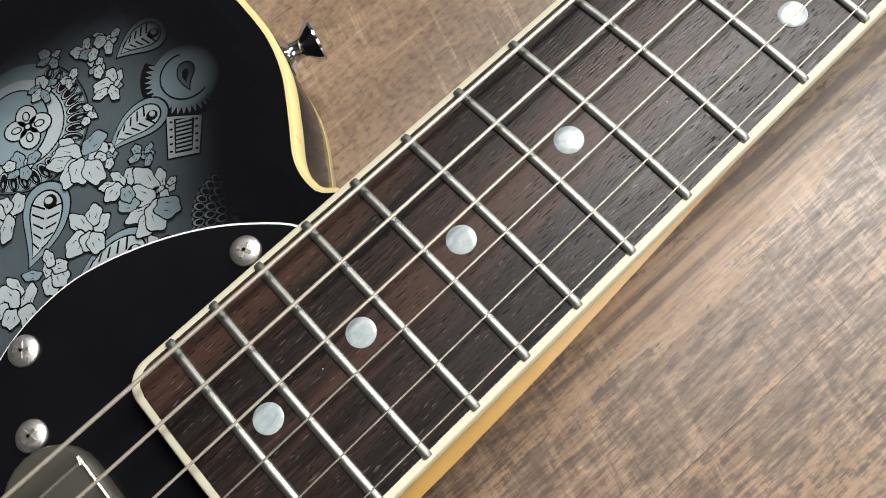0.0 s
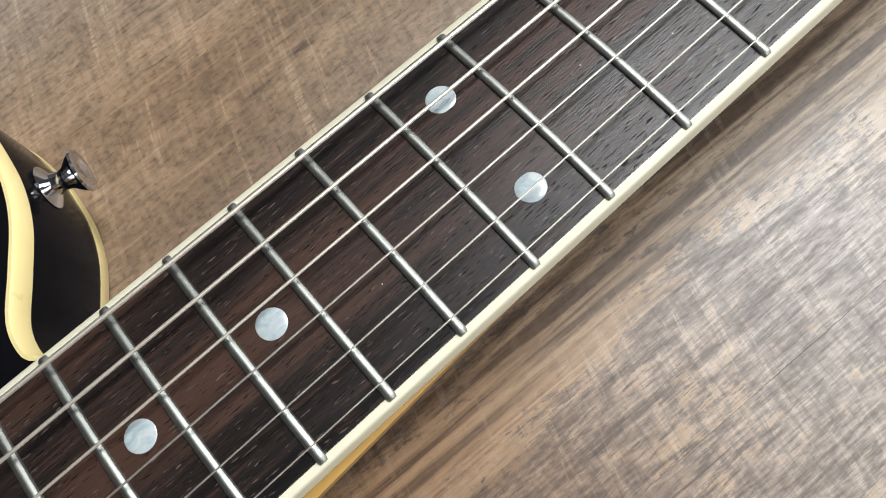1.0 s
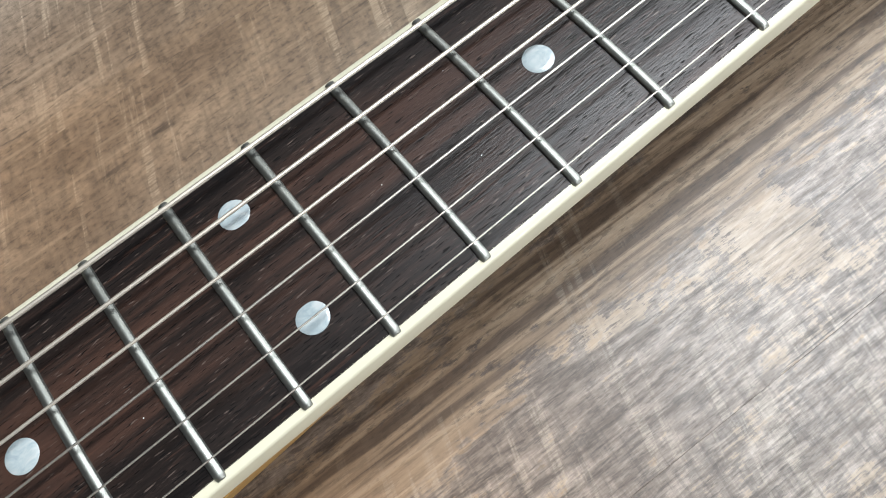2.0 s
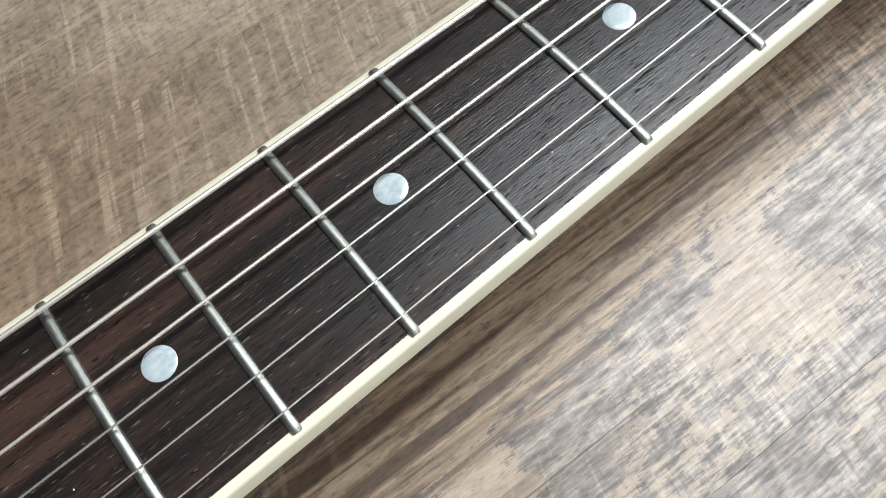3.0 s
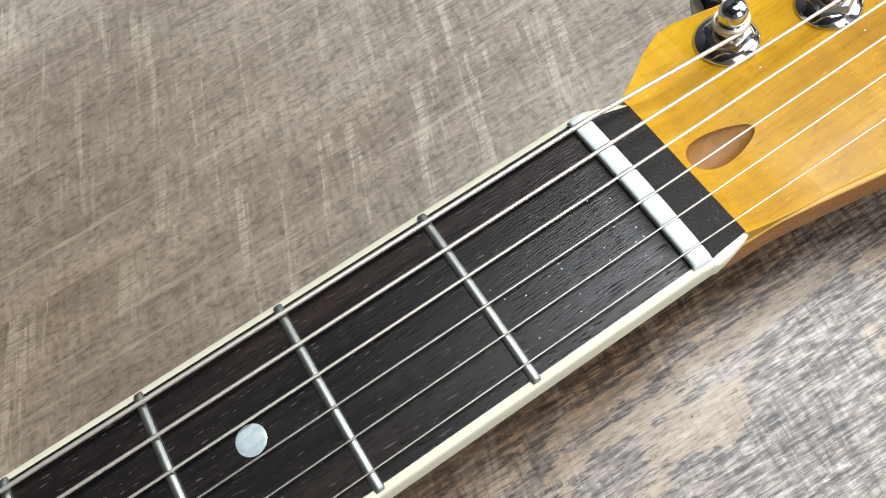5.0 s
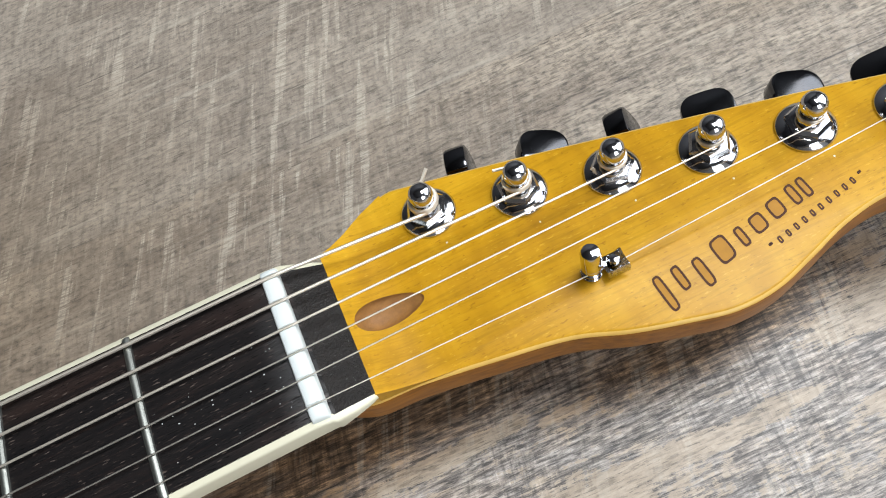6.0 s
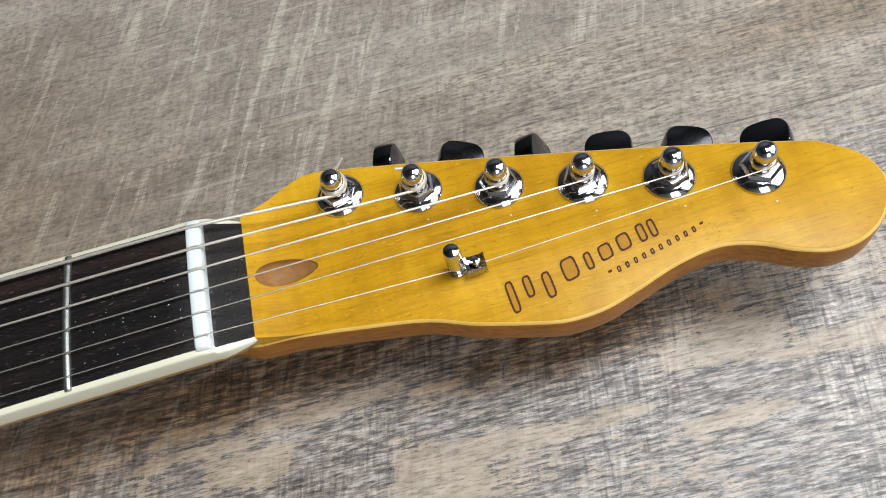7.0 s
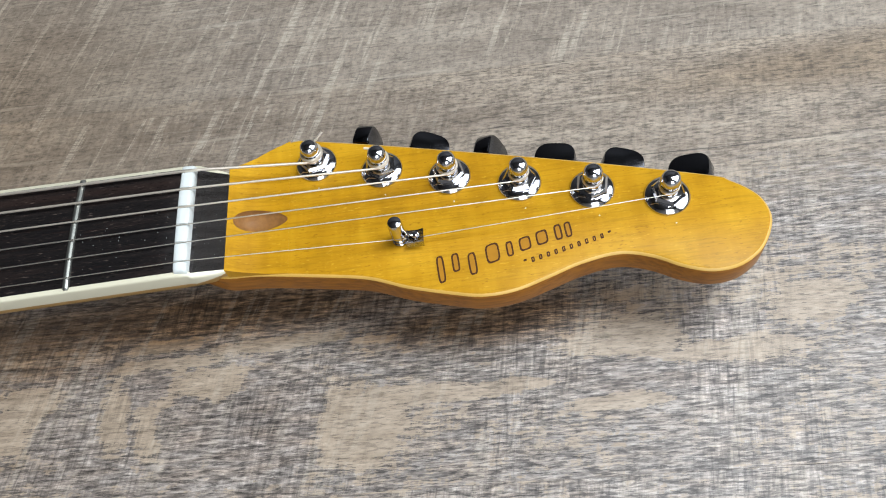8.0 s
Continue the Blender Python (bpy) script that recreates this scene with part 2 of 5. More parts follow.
    # the calmer half of the boards: tan, speckled, with pale saw marks
    calm = k.math("ADD", across.outputs["Y"], k.math("MULTIPLY", k.math("SUBTRACT", soft, 0.5), 0.05))
    calm = k.ramp(calm, (0.0, 0.0), (0.03, 1.0))
    tan = k.ramp(big, (0.34, (0.195, 0.156, 0.118)), (0.52, (0.265, 0.219, 0.170)), (0.68, (0.335, 0.284, 0.225)))
    tan = k.mix(0.6, tan, k.ramp(rag, (0.34, 0.66), (0.5, 1.0), (0.66, 1.2)), "MULTIPLY")
    speck = k.noise(k.coords((420, 760, 60), random_shift=4.3), 1.0, 4, 0.7)
    tan = k.mix(0.75, tan, k.ramp(speck, (0.36, 0.45), (0.47, 0.97), (0.6, 1.15)), "MULTIPLY")
    tan = k.mix(0.3, tan, k.ramp(fibre, (0.34, 0.6), (0.48, 1.0), (0.62, 1.12)), "MULTIPLY")
    tan = k.mix(0.45, tan, k.ramp(weft, (0.36, 0.55), (0.48, 1.0), (0.62, 1.18)), "MULTIPLY")
    line = k.noise(k.coords((13, 330, 60), random_shift=7.7), 1.0, 2, 0.5)             # pale scratches along the grain
    tan = k.mix(k.ramp(line, (0.62, 0.0), (0.69, 0.45)), tan, (0.44, 0.385, 0.305))
    tan = k.mix(k.ramp(dash, (0.32, 0.75), (0.38, 0.0)), tan, (0.10, 0.082, 0.066))
    weave = k.mix(0.8, tan, k.ramp(tick, (0.40, 0.55), (0.46, 1.0), (0.60, 1.25)), "MULTIPLY")
    beyond = k.math("ADD", across.outputs["Y"], k.math("MULTIPLY", across.outputs["X"], 0.0402))
    beyond = k.math("MULTIPLY", k.math("SUBTRACT", beyond, 0.0905), 2000.0, clamp=True)
    near_east = k.math("MULTIPLY", k.math("SUBTRACT", 1.0, beyond), k.ramp(across.outputs["X"], (0.03, 0.0), (0.10, 1.0)))
    near_east = k.math("MULTIPLY", near_east, calm)
    tan = k.mix(near_east, tan, weave)
    tan = k.mix(beyond, tan, (1.02, 1.05, 1.09), "MULTIPLY")
    base = k.mix(k.math("MULTIPLY", calm, 0.85), base, tan)
    base = k.mix(k.ramp(crack, (0.235, 0.75), (0.265, 0.0)), base, (0.045, 0.038, 0.032))
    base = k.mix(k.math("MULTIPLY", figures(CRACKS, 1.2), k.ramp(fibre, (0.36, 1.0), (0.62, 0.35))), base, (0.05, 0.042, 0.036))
    zone = k.ramp(saw_where, (0.37, 0.12), (0.51, 1.0))
    broken = k.ramp(pore, (0.40, 0.35), (0.58, 1.0))
    broken = k.math("MULTIPLY", broken, k.ramp(fibre, (0.42, 0.25), (0.54, 1.0)))
    broken = k.math("MULTIPLY", broken, k.math("ADD", 0.45, k.math("MULTIPLY", calm, 0.55)))
    broken = k.math("MULTIPLY", broken, k.math("SUBTRACT", 1.0, k.math("MULTIPLY", near_east, 0.75)))
    light_saw = k.math("MULTIPLY", k.math("MULTIPLY", k.ramp(saw, (0.55, 0.0), (0.61, 0.9)), zone), broken)
    dark_saw = k.math("MULTIPLY", k.math("MULTIPLY", k.ramp(saw, (0.35, 0.7), (0.44, 0.0)), zone), broken)
    base = k.mix(light_saw, base, (0.46, 0.41, 0.335))
    base = k.mix(dark_saw, base, (0.14, 0.12, 0.10))
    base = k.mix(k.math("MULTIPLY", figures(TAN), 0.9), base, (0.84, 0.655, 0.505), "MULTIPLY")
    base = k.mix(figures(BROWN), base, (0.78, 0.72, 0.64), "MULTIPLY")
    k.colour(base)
    k.rough(k.ramp(fibre, (0.3, 0.52), (0.7, 0.36)))
    relief = k.math("ADD", k.math("MULTIPLY", fibre, 0.6), k.math("MULTIPLY", weft, 0.5))
    k.bump(k.math("MULTIPLY", relief, keep(0.7)), 0.35, 0.0005)
    return k.m


def mat_rosewood():
    k = Mat("rosewood", 0.5, spec=0.27)
    big = k.noise(k.coords((7, 60, 10)), 1.0, 4, 0.6, 0.3)
    streak = k.noise(k.coords((20, 420, 20)), 1.0, 5, 0.65)
    pore = k.noise(k.coords((310, 2900, 200)), 1.0, 2, 0.5)
    f = k.math("ADD", k.math("MULTIPLY", big, 0.6), k.math("MULTIPLY", streak, 0.4))
    base = k.ramp(f, (0.38, (0.0055, 0.0048, 0.0050)), (0.5, (0.0145, 0.0100, 0.0086)), (0.60, (0.045, 0.0235, 0.017)))
    red = k.noise(k.coords((45, 900, 60), loc=(1, 5, 0)), 1.0, 4, 0.65)
    base = k.mix(k.ramp(red, (0.57, 0.0), (0.70, 0.45)), base, (0.085, 0.040, 0.027))
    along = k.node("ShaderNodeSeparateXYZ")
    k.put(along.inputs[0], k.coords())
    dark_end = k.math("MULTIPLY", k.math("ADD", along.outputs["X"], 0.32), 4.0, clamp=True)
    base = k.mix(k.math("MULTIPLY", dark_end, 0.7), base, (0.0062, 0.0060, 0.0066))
    slit = k.ramp(pore, (0.335, 0.9), (0.39, 0.0))
    base = k.mix(k.ramp(pore, (0.62, 0.0), (0.72, 0.4)), base, (0.060, 0.042, 0.034))
    base = k.mix(slit, base, (0.003, 0.0026, 0.0026))
    nick = k.noise(k.coords((330, 1900, 200), loc=(3, 1, 0)), 1.0, 2, 0.5)
    base = k.mix(k.ramp(nick, (0.66, 0.0), (0.71, 0.55)), base, (0.13, 0.10, 0.085))
    k.colour(base)
    k.rough(k.mix(slit, k.ramp(streak, (0.3, 0.30), (0.7, 0.44)), (0.7, 0.7, 0.7)))
    k.put(k.b.inputs["Specular IOR Level"], k.mix(slit, (0.27, 0.27, 0.27), (0.12, 0.12, 0.12)))
    k.bump(k.math("ADD", pore, k.math("MULTIPLY", streak, 0.5)), 0.22, 0.0004)
    return k.m


def mat_amber():
    k = Mat("amber_maple", 0.32, spec=0.15)
    big = k.noise(k.coords((10, 40, 20)), 1.0, 4, 0.6, 0.6)
    flame = k.noise(k.coords((120, 25, 60)), 1.0, 3, 0.6, 0.3)
    grain = k.noise(k.coords((90, 1300, 400)), 1.0, 4, 0.6)
    f = k.math("ADD", k.math("MULTIPLY", big, 0.6), k.math("MULTIPLY", flame, 0.4))
    base = k.ramp(f, (0.32, (0.325, 0.153, 0.006)), (0.5, (0.455, 0.233, 0.0085)), (0.68, (0.575, 0.320, 0.016)))
    base = k.mix(0.32, base, k.ramp(grain, (0.35, 0.5), (0.52, 1.0)), "MULTIPLY")
    pore = k.noise(k.coords((420, 1500, 500)), 1.0, 3, 0.6)
    base = k.mix(k.ramp(pore, (0.30, 0.55), (0.38, 0.0)), base, (0.22, 0.095, 0.006))
    base = k.mix(k.ramp(pore, (0.62, 0.0), (0.72, 0.5)), base, (0.66, 0.40, 0.04))
    k.colour(base)
    k.bump(grain, 0.06, 0.0003)
    return k.m


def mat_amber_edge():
    """The sides of the headstock: a redder amber, with their shade put into the colour."""
    k = Mat("shaded_amber_edge", 0.36, spec=0.25)
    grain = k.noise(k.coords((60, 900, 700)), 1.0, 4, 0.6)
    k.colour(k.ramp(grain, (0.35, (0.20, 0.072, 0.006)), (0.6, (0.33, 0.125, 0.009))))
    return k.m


def mat_pearl():
    k = Mat("pearl", 0.22, spec=0.6, coat=0.3)
    n = k.noise(k.coords((260, 420, 300), random_shift=0.7), 1.0, 3, 0.6, 1.2)
    k.colour(k.ramp(n, (0.30, (0.27, 0.335, 0.355)), (0.5, (0.345, 0.405, 0.42)), (0.68, (0.43, 0.465, 0.465))))
    return k.m


def mat_paint(name, c, attr="burst"):
    """Lacquer that the sunburst darkens to black towards the body's edge (painted on)."""
    k = Mat(name, 0.12, spec=0.035)
    a = k.node("ShaderNodeAttribute", attribute_name=attr)
    n = k.noise(k.coords((70, 70, 70)), 1.0, 5, 0.6)
    tone = k.mix(n, tuple(x * 0.72 for x in c), tuple(min(1, x * 1.22) for x in c))
    k.colour(k.mix(a.outputs["Fac"], (0.004, 0.004, 0.005), tone))
    return k.m


M = dict(
    floor=mat_floor(), rosewood=mat_rosewood(), amber=mat_amber(), amber_edge=mat_amber_edge(), pearl=mat_pearl(),
    print_base=mat_paint("paisley_ground", (0.052, 0.069, 0.077)), print_light=mat_paint("paisley_pale", (0.275, 0.322, 0.335)),
    print_mid=mat_paint("paisley_blue", (0.145, 0.20, 0.225)), print_dark=mat_paint("paisley_line", (0.006, 0.006, 0.007)),
    # paler amber that paints the bright line along the headstock's rounded rim
    rim_highlight=mat_plain("amber_rim_highlight", (0.60, 0.37, 0.085), 0.2, 200, 0.3, spec=0.5),
    satin_amber=mat_plain("satin_amber_neck", (0.40, 0.235, 0.062), 0.12, 120, 0.34, coat=0.15),
    binding=mat_plain("aged_ivory_plastic", (0.595, 0.572, 0.438), 0.06, 90, 0.32, rvar=0.12),
    body_binding=mat_plain("yellowed_binding", (0.64, 0.53, 0.25), 0.08, 50, 0.3),
    smoked=mat_plain("smoked_cover", (0.050, 0.049, 0.040), 0.2, 60, 0.30, spec=0.35),
    pale_metal=mat_plain("pale_metal", (0.62, 0.60, 0.52), 0.1, 300, 0.42, 1.0),
    bone=mat_plain("bone_white", (0.62, 0.665, 0.655), 0.05, 200, 0.35),
    nickel=mat_plain("nickel_silver", (0.30, 0.31, 0.285), 0.15, 300, 0.47, 1.0, rvar=0.2),
    steel=mat_plain("plain_steel", (0.72, 0.68, 0.61), 0.08, 400, 0.42, 1.0),
    wound=mat_plain("wound_nickel", (0.76, 0.70, 0.60), 0.1, 900, 0.46, 0.85),
    chrome=mat_plain("chrome", (0.60, 0.61, 0.64), 0.03, 80, 0.10, 1.0, rvar=0.05),
    # chrome of the keys, its base darkened in place of dark reflections
    darkened_chrome=mat_plain("darkened_chrome", (0.12, 0.125, 0.135), 0.06, 80, 0.13, 1.0, rvar=0.05),
    screw_metal=mat_plain("plated_screw", (0.74, 0.73, 0.70), 0.2, 500, 0.42, 1.0, rvar=0.3),
    black=mat_paint("black_lacquer", (0.005, 0.005, 0.006)),
    black_plastic=mat_plain("black_plastic", (0.005, 0.005, 0.006), 0.25, 80, 0.11, rvar=0.06, spec=0.04),
    white_plastic=mat_plain("white_plastic", (0.80, 0.80, 0.78), 0.05, 80, 0.35),
    bare=mat_plain("bare_routed_wood", (0.27, 0.125, 0.032), 0.55, 420, 0.6, bump=0.3),
    burnt=mat_plain("burnt_engraving", (0.06, 0.020, 0.004), 0.3, 300, 0.55, spec=0.2),
    scorched=mat_plain("scorched_amber", (0.36, 0.165, 0.009), 0.25, 300, 0.45, spec=0.2),
    raw_black=mat_plain("raw_blackened_wood", (0.011, 0.0085, 0.0072), 0.7, 420, 0.5, bump=1.0, spec=0.32),
    gap=mat_plain("dark_joint", (0.03, 0.025, 0.02), 0.2, 60, 0.8),
    pale_wall=mat_plain("pale_wall_paint", (0.26, 0.255, 0.25), 0.04, 8, 0.8, bump=0.1),
    wall=mat_plain("grey_wall_paint", (0.055, 0.055, 0.06), 0.05, 8, 0.8, bump=0.1),
)

# ---------------------------------------------------------------- mesh helpers


def cap(bm, loop_verts, holes=(), up=True):
    """Closes a flat outline, concave or with holes, with triangles."""
    flat = list(loop_verts) + [v for h in holes for v in h]
    for tri in tessellate_polygon([[v.co.copy() for v in loop_verts]] + [[v.co.copy() for v in h] for h in holes]):
        vs = [flat[i] for i in tri]
        n = (vs[1].co - vs[0].co).cross(vs[2].co - vs[0].co)
        if (n.z > 0) != up:
            vs.reverse()
        if len(set(vs)) == 3:
            bm.faces.new(vs)


def smooth_angle(me, deg=40):
    for p in me.polygons:
        p.use_smooth = True
    me.set_sharp_from_angle(angle=radians(deg))


def part(name, bm, material, parent=None, label="", deg=40):
    me = bpy.data.meshes.new(name)
    bmesh.ops.recalc_face_normals(bm, faces=bm.faces[:])
    bm.to_mesh(me)
    bm.free()
    me.materials.append(material)
    smooth_angle(me, deg)
    ob = new(name, me)
    if parent is not None:
        ob.parent = parent
    if label:
        tagged(ob, label)
    return ob


def box(bm, x0, x1, y0, y1, z0, z1, bevel=0.0, seg=2):
    m = Matrix.LocRotScale(((x0 + x1) / 2, (y0 + y1) / 2, (z0 + z1) / 2), None, (x1 - x0, y1 - y0, z1 - z0))
    r = bmesh.ops.create_cube(bm, size=1.0, matrix=m)
    if bevel:
        es = {e for v in r["verts"] for e in v.link_edges}
        bmesh.ops.bevel(bm, geom=list(es), offset=bevel, segments=seg, affect="EDGES", profile=0.6)
    return bm


def spline(pts, per=8, closed=True):
    """A smooth curve through a few control points."""
    n, out = len(pts), []
    last = n if closed else n - 1
    for i in range(last):
        p = [Vector((*pts[(i + k) % n if closed else max(0, min(n - 1, i + k))], 0)) for k in (-1, 0, 1, 2)]
        for j in range(per):
            t = j / per
            a = p[1] * 2 + (p[2] - p[0]) * t + (p[0] * 2 - p[1] * 5 + p[2] * 4 - p[3]) * t * t + (p[1] * 3 - p[0] - p[2] * 3 + p[3]) * t ** 3
            out.append((a.x / 2, a.y / 2))
    if not closed:
        out.append(pts[-1])
    return out


def inset(loop, d):
    """A closed loop moved inwards by d along its own normals."""
    n, out = len(loop), []
    area2 = sum(loop[i][0] * loop[(i + 1) % n][1] - loop[(i + 1) % n][0] * loop[i][1] for i in range(n))
    sgn = 1 if area2 > 0 else -1
    for i in range(n):
        (ax, ay), (bx, by) = loop[i - 1], loop[(i + 1) % n]
        tx, ty = bx - ax, by - ay
        ln = math.hypot(tx, ty) or 1
        out.append((loop[i][0] - sgn * ty / ln * d, loop[i][1] + sgn * tx / ln * d))
    return out


def slab(bm, loop, z0, z1, r=0.002, seg=4, hole=None):
    """A plate with the outline loop, rounded upper and lower edges and maybe a hole in its upper face."""
    rings = []
    prof = [(r - r * math.sin(math.pi / 2 * i / seg), z0 + r - r * math.cos(math.pi / 2 * i / seg)) for i in range(seg + 1)]
    prof += [(r - r * math.cos(math.pi / 2 * i / seg), z1 - r + r * math.sin(math.pi / 2 * i / seg)) for i in range(seg + 1)]
    for d, z in prof:
        rings.append([bm.verts.new((x, y, z)) for x, y in (inset(loop, d) if d > 1e-9 else loop)])
    n = len(loop)
    for a, b in zip(rings, rings[1:]):
        for i in range(n):
            bm.faces.new((a[i], a[(i + 1) % n], b[(i + 1) % n], b[i]))
    cap(bm, rings[0], up=False)
    cap(bm, rings[-1], [[bm.verts.new((x, y, z1)) for x, y in hole]] if hole else ())
    return bm


def lathe(bm, prof, seg=24, m=None, caps=True):
    """Rings (radius, z) turned round the z axis."""
    rings = []
    for r, z in prof:
        rings.append([bm.verts.new((m or Matrix()) @ Vector((r * math.cos(2 * math.pi * i / seg), r * math.sin(2 * math.pi * i / seg), z))) for i in range(seg)])
    for a, b in zip(rings, rings[1:]):
        for i in range(seg):
            bm.faces.new((a[i], a[(i + 1) % seg], b[(i + 1) % seg], b[i]))
    if caps:
        bm.faces.new(rings[0][::-1])
        bm.faces.new(rings[-1])
    return bm


def tube(bm, pts, r, seg=8, caps=True):
    pts = [Vector(p) for p in pts]
    rings = []
    for i, p in enumerate(pts):
        t = (pts[min(i + 1, len(pts) - 1)] - pts[max(i - 1, 0)]).normalized()
        u = t.cross(Vector((0, 0, 1)))
        u = u.normalized() if u.length > 1e-4 else Vector((1, 0, 0))
        w = u.cross(t).normalized()
        rr = r(i / (len(pts) - 1)) if callable(r) else r
        rings.append([bm.verts.new(p + rr * (math.cos(2 * math.pi * k / seg) * u + math.sin(2 * math.pi * k / seg) * w)) for k in range(seg)])
    for a, b in zip(rings, rings[1:]):
        for k in range(seg):
            bm.faces.new((a[k], a[(k + 1) % seg], b[(k + 1) % seg], b[k]))
    if caps:
        bm.faces.new(rings[0][::-1])
        bm.faces.new(rings[-1])
    return bm


# ---------------------------------------------------------------- the room


def structure(name, bm, material, label, category):
    return tagged(part(name, bm, material), label, category, kind="structure")


floor = structure("floor", box(bmesh.new(), ROOM_X0, ROOM_X1, ROOM_Y0, ROOM_Y1, -0.12, -0.0022), M["gap"], "floor covered in weathered grey-brown wood planks", "floor")
# the ceiling is left open where the added overhead lamp shines in
sx0, sx1, sy0, sy1 = ROOF_OPENING
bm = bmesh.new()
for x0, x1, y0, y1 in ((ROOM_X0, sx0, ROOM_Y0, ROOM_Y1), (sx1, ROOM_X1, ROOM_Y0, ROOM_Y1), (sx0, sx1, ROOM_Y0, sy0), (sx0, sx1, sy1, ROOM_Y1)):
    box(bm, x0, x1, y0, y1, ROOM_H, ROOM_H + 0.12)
structure("ceiling", bm, M["wall"], "plain dark grey ceiling with an added opening", "ceiling")


def wall(name, x0, x1, y0, y1, gap=None, paint="wall"):
    """A plain wall; gap: the stretch of an opening along it, from sill to lintel."""
    bm = bmesh.new()
    if gap is None:
        box(bm, x0, x1, y0, y1, -0.12, ROOM_H + 0.12)
    else:
        a, b = gap
        long_x = x1 - x0 > y1 - y0
        for s0, s1, z0, z1 in ((None, a, -0.12, ROOM_H + 0.12), (b, None, -0.12, ROOM_H + 0.12), (a, b, -0.12, SILL), (a, b, LINTEL, ROOM_H + 0.12)):
            if long_x:
                box(bm, x0 if s0 is None else s0, x1 if s1 is None else s1, y0, y1, z0, z1)
            else:
                box(bm, x0, x1, y0 if s0 is None else s0, y1 if s1 is None else s1, z0, z1)
    return structure(name, bm, M[paint], "plain painted room wall", "wall")


wall("wall_east", ROOM_X1, ROOM_X1 + 0.15, ROOM_Y0, ROOM_Y1, (-1.27, 0.87))
wall("wall_west", ROOM_X0 - 0.15, ROOM_X0, ROOM_Y0, ROOM_Y1)
wall("wall_north", ROOM_X0 - 0.15, ROOM_X1 + 0.15, ROOM_Y1, ROOM_Y1 + 0.15)
wall("wall_south", ROOM_X0 - 0.15, ROOM_X1 + 0.15, ROOM_Y0 - 0.15, ROOM_Y0, (-0.15, 0.95), "pale_wall")

# ---------------------------------------------------------------- the guitar: sizes
SCALE = 0.648
ZT = 0.0497          # top of the fingerboard along its middle
RADIUS = 0.241       # fingerboard radius
FACE = 0.0392        # face of the headstock
BODY_TOP = 0.0395
END_X = -0.4677      # body end of the fingerboard


def fret_x(n):
    return -SCALE * (1 - 2 ** (-n / 12))


def fret_half(x):
    return 0.0205 + 0.0065 * (-x / 0.4554)


def board_half(x):
    """Half the fingerboard's width, binding included."""
    return fret_half(x) + 0.0008


def crown(y):
    return ZT - y * y / (2 * RADIUS)


guitar = tagged(new("electric_guitar"), "black paisley electric guitar with amber neck lying on wood floor", "guitar")
guitar.empty_display_size = 0.05

# ---- neck and headstock, one piece of wood
HEAD = [(-0.0040, -0.0120), (0.0030, -0.0150), (0.0116, -0.0187), (0.0236, -0.0195), (0.0422, -0.0224), (0.0592, -0.0256), (0.0718, -0.0305), (0.0845, -0.0342), (0.0951, -0.0366), (0.1057, -0.0361),
        (0.1164, -0.0330), (0.1271, -0.0296), (0.1388, -0.0280), (0.1483, -0.0305), (0.1568, -0.0351), (0.1652, -0.0377), (0.1737, -0.0368), (0.1813, -0.0319), (0.1862, -0.0236), (0.1863, -0.0173),
        (0.1837, -0.0120), (0.1774, -0.0066), (0.1701, -0.0031), (0.1267, 0.0098), (0.0707, 0.0248), (0.0432, 0.0315), (0.0347, 0.0329), (0.0274, 0.0300), (0.0185, 0.0237), (0.0120, 0.0195),
        (0.0030, 0.0150), (-0.0040, 0.0120)]
DIP = [(0.0243 + 0.0086 * math.cos(a) + 0.0012 * math.sin(a), 0.0006 + 0.0040 * math.sin(a) * (1 - 0.28 * math.cos(a)) - 0.0004 * math.cos(a)) for a in [2 * math.pi * i / 64 for i in range(64)]]
neck = part("neck", slab(bmesh.new(), spline(HEAD, 5), FACE - 0.0108, FACE, 0.0014, 4, DIP), M["amber"], guitar, "amber-stained maple neck and headstock")


# side faces take the shaded amber, the rounded rim the painted highlight
for k in ("amber_edge", "rim_highlight"):
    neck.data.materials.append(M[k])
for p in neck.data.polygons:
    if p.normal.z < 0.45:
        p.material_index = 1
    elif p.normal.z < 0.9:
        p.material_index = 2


RAMP_X, RAMP_END = 0.0138, 0.0300


def ramp_z(x):
    """The headstock's face rises in a scoop towards the end of the fingerboard."""
    t = min(1, max(0, (x - RAMP_X) / (RAMP_END - RAMP_X)))
    return FACE + 0.00006 + 0.0050 * (1 - t) ** 2


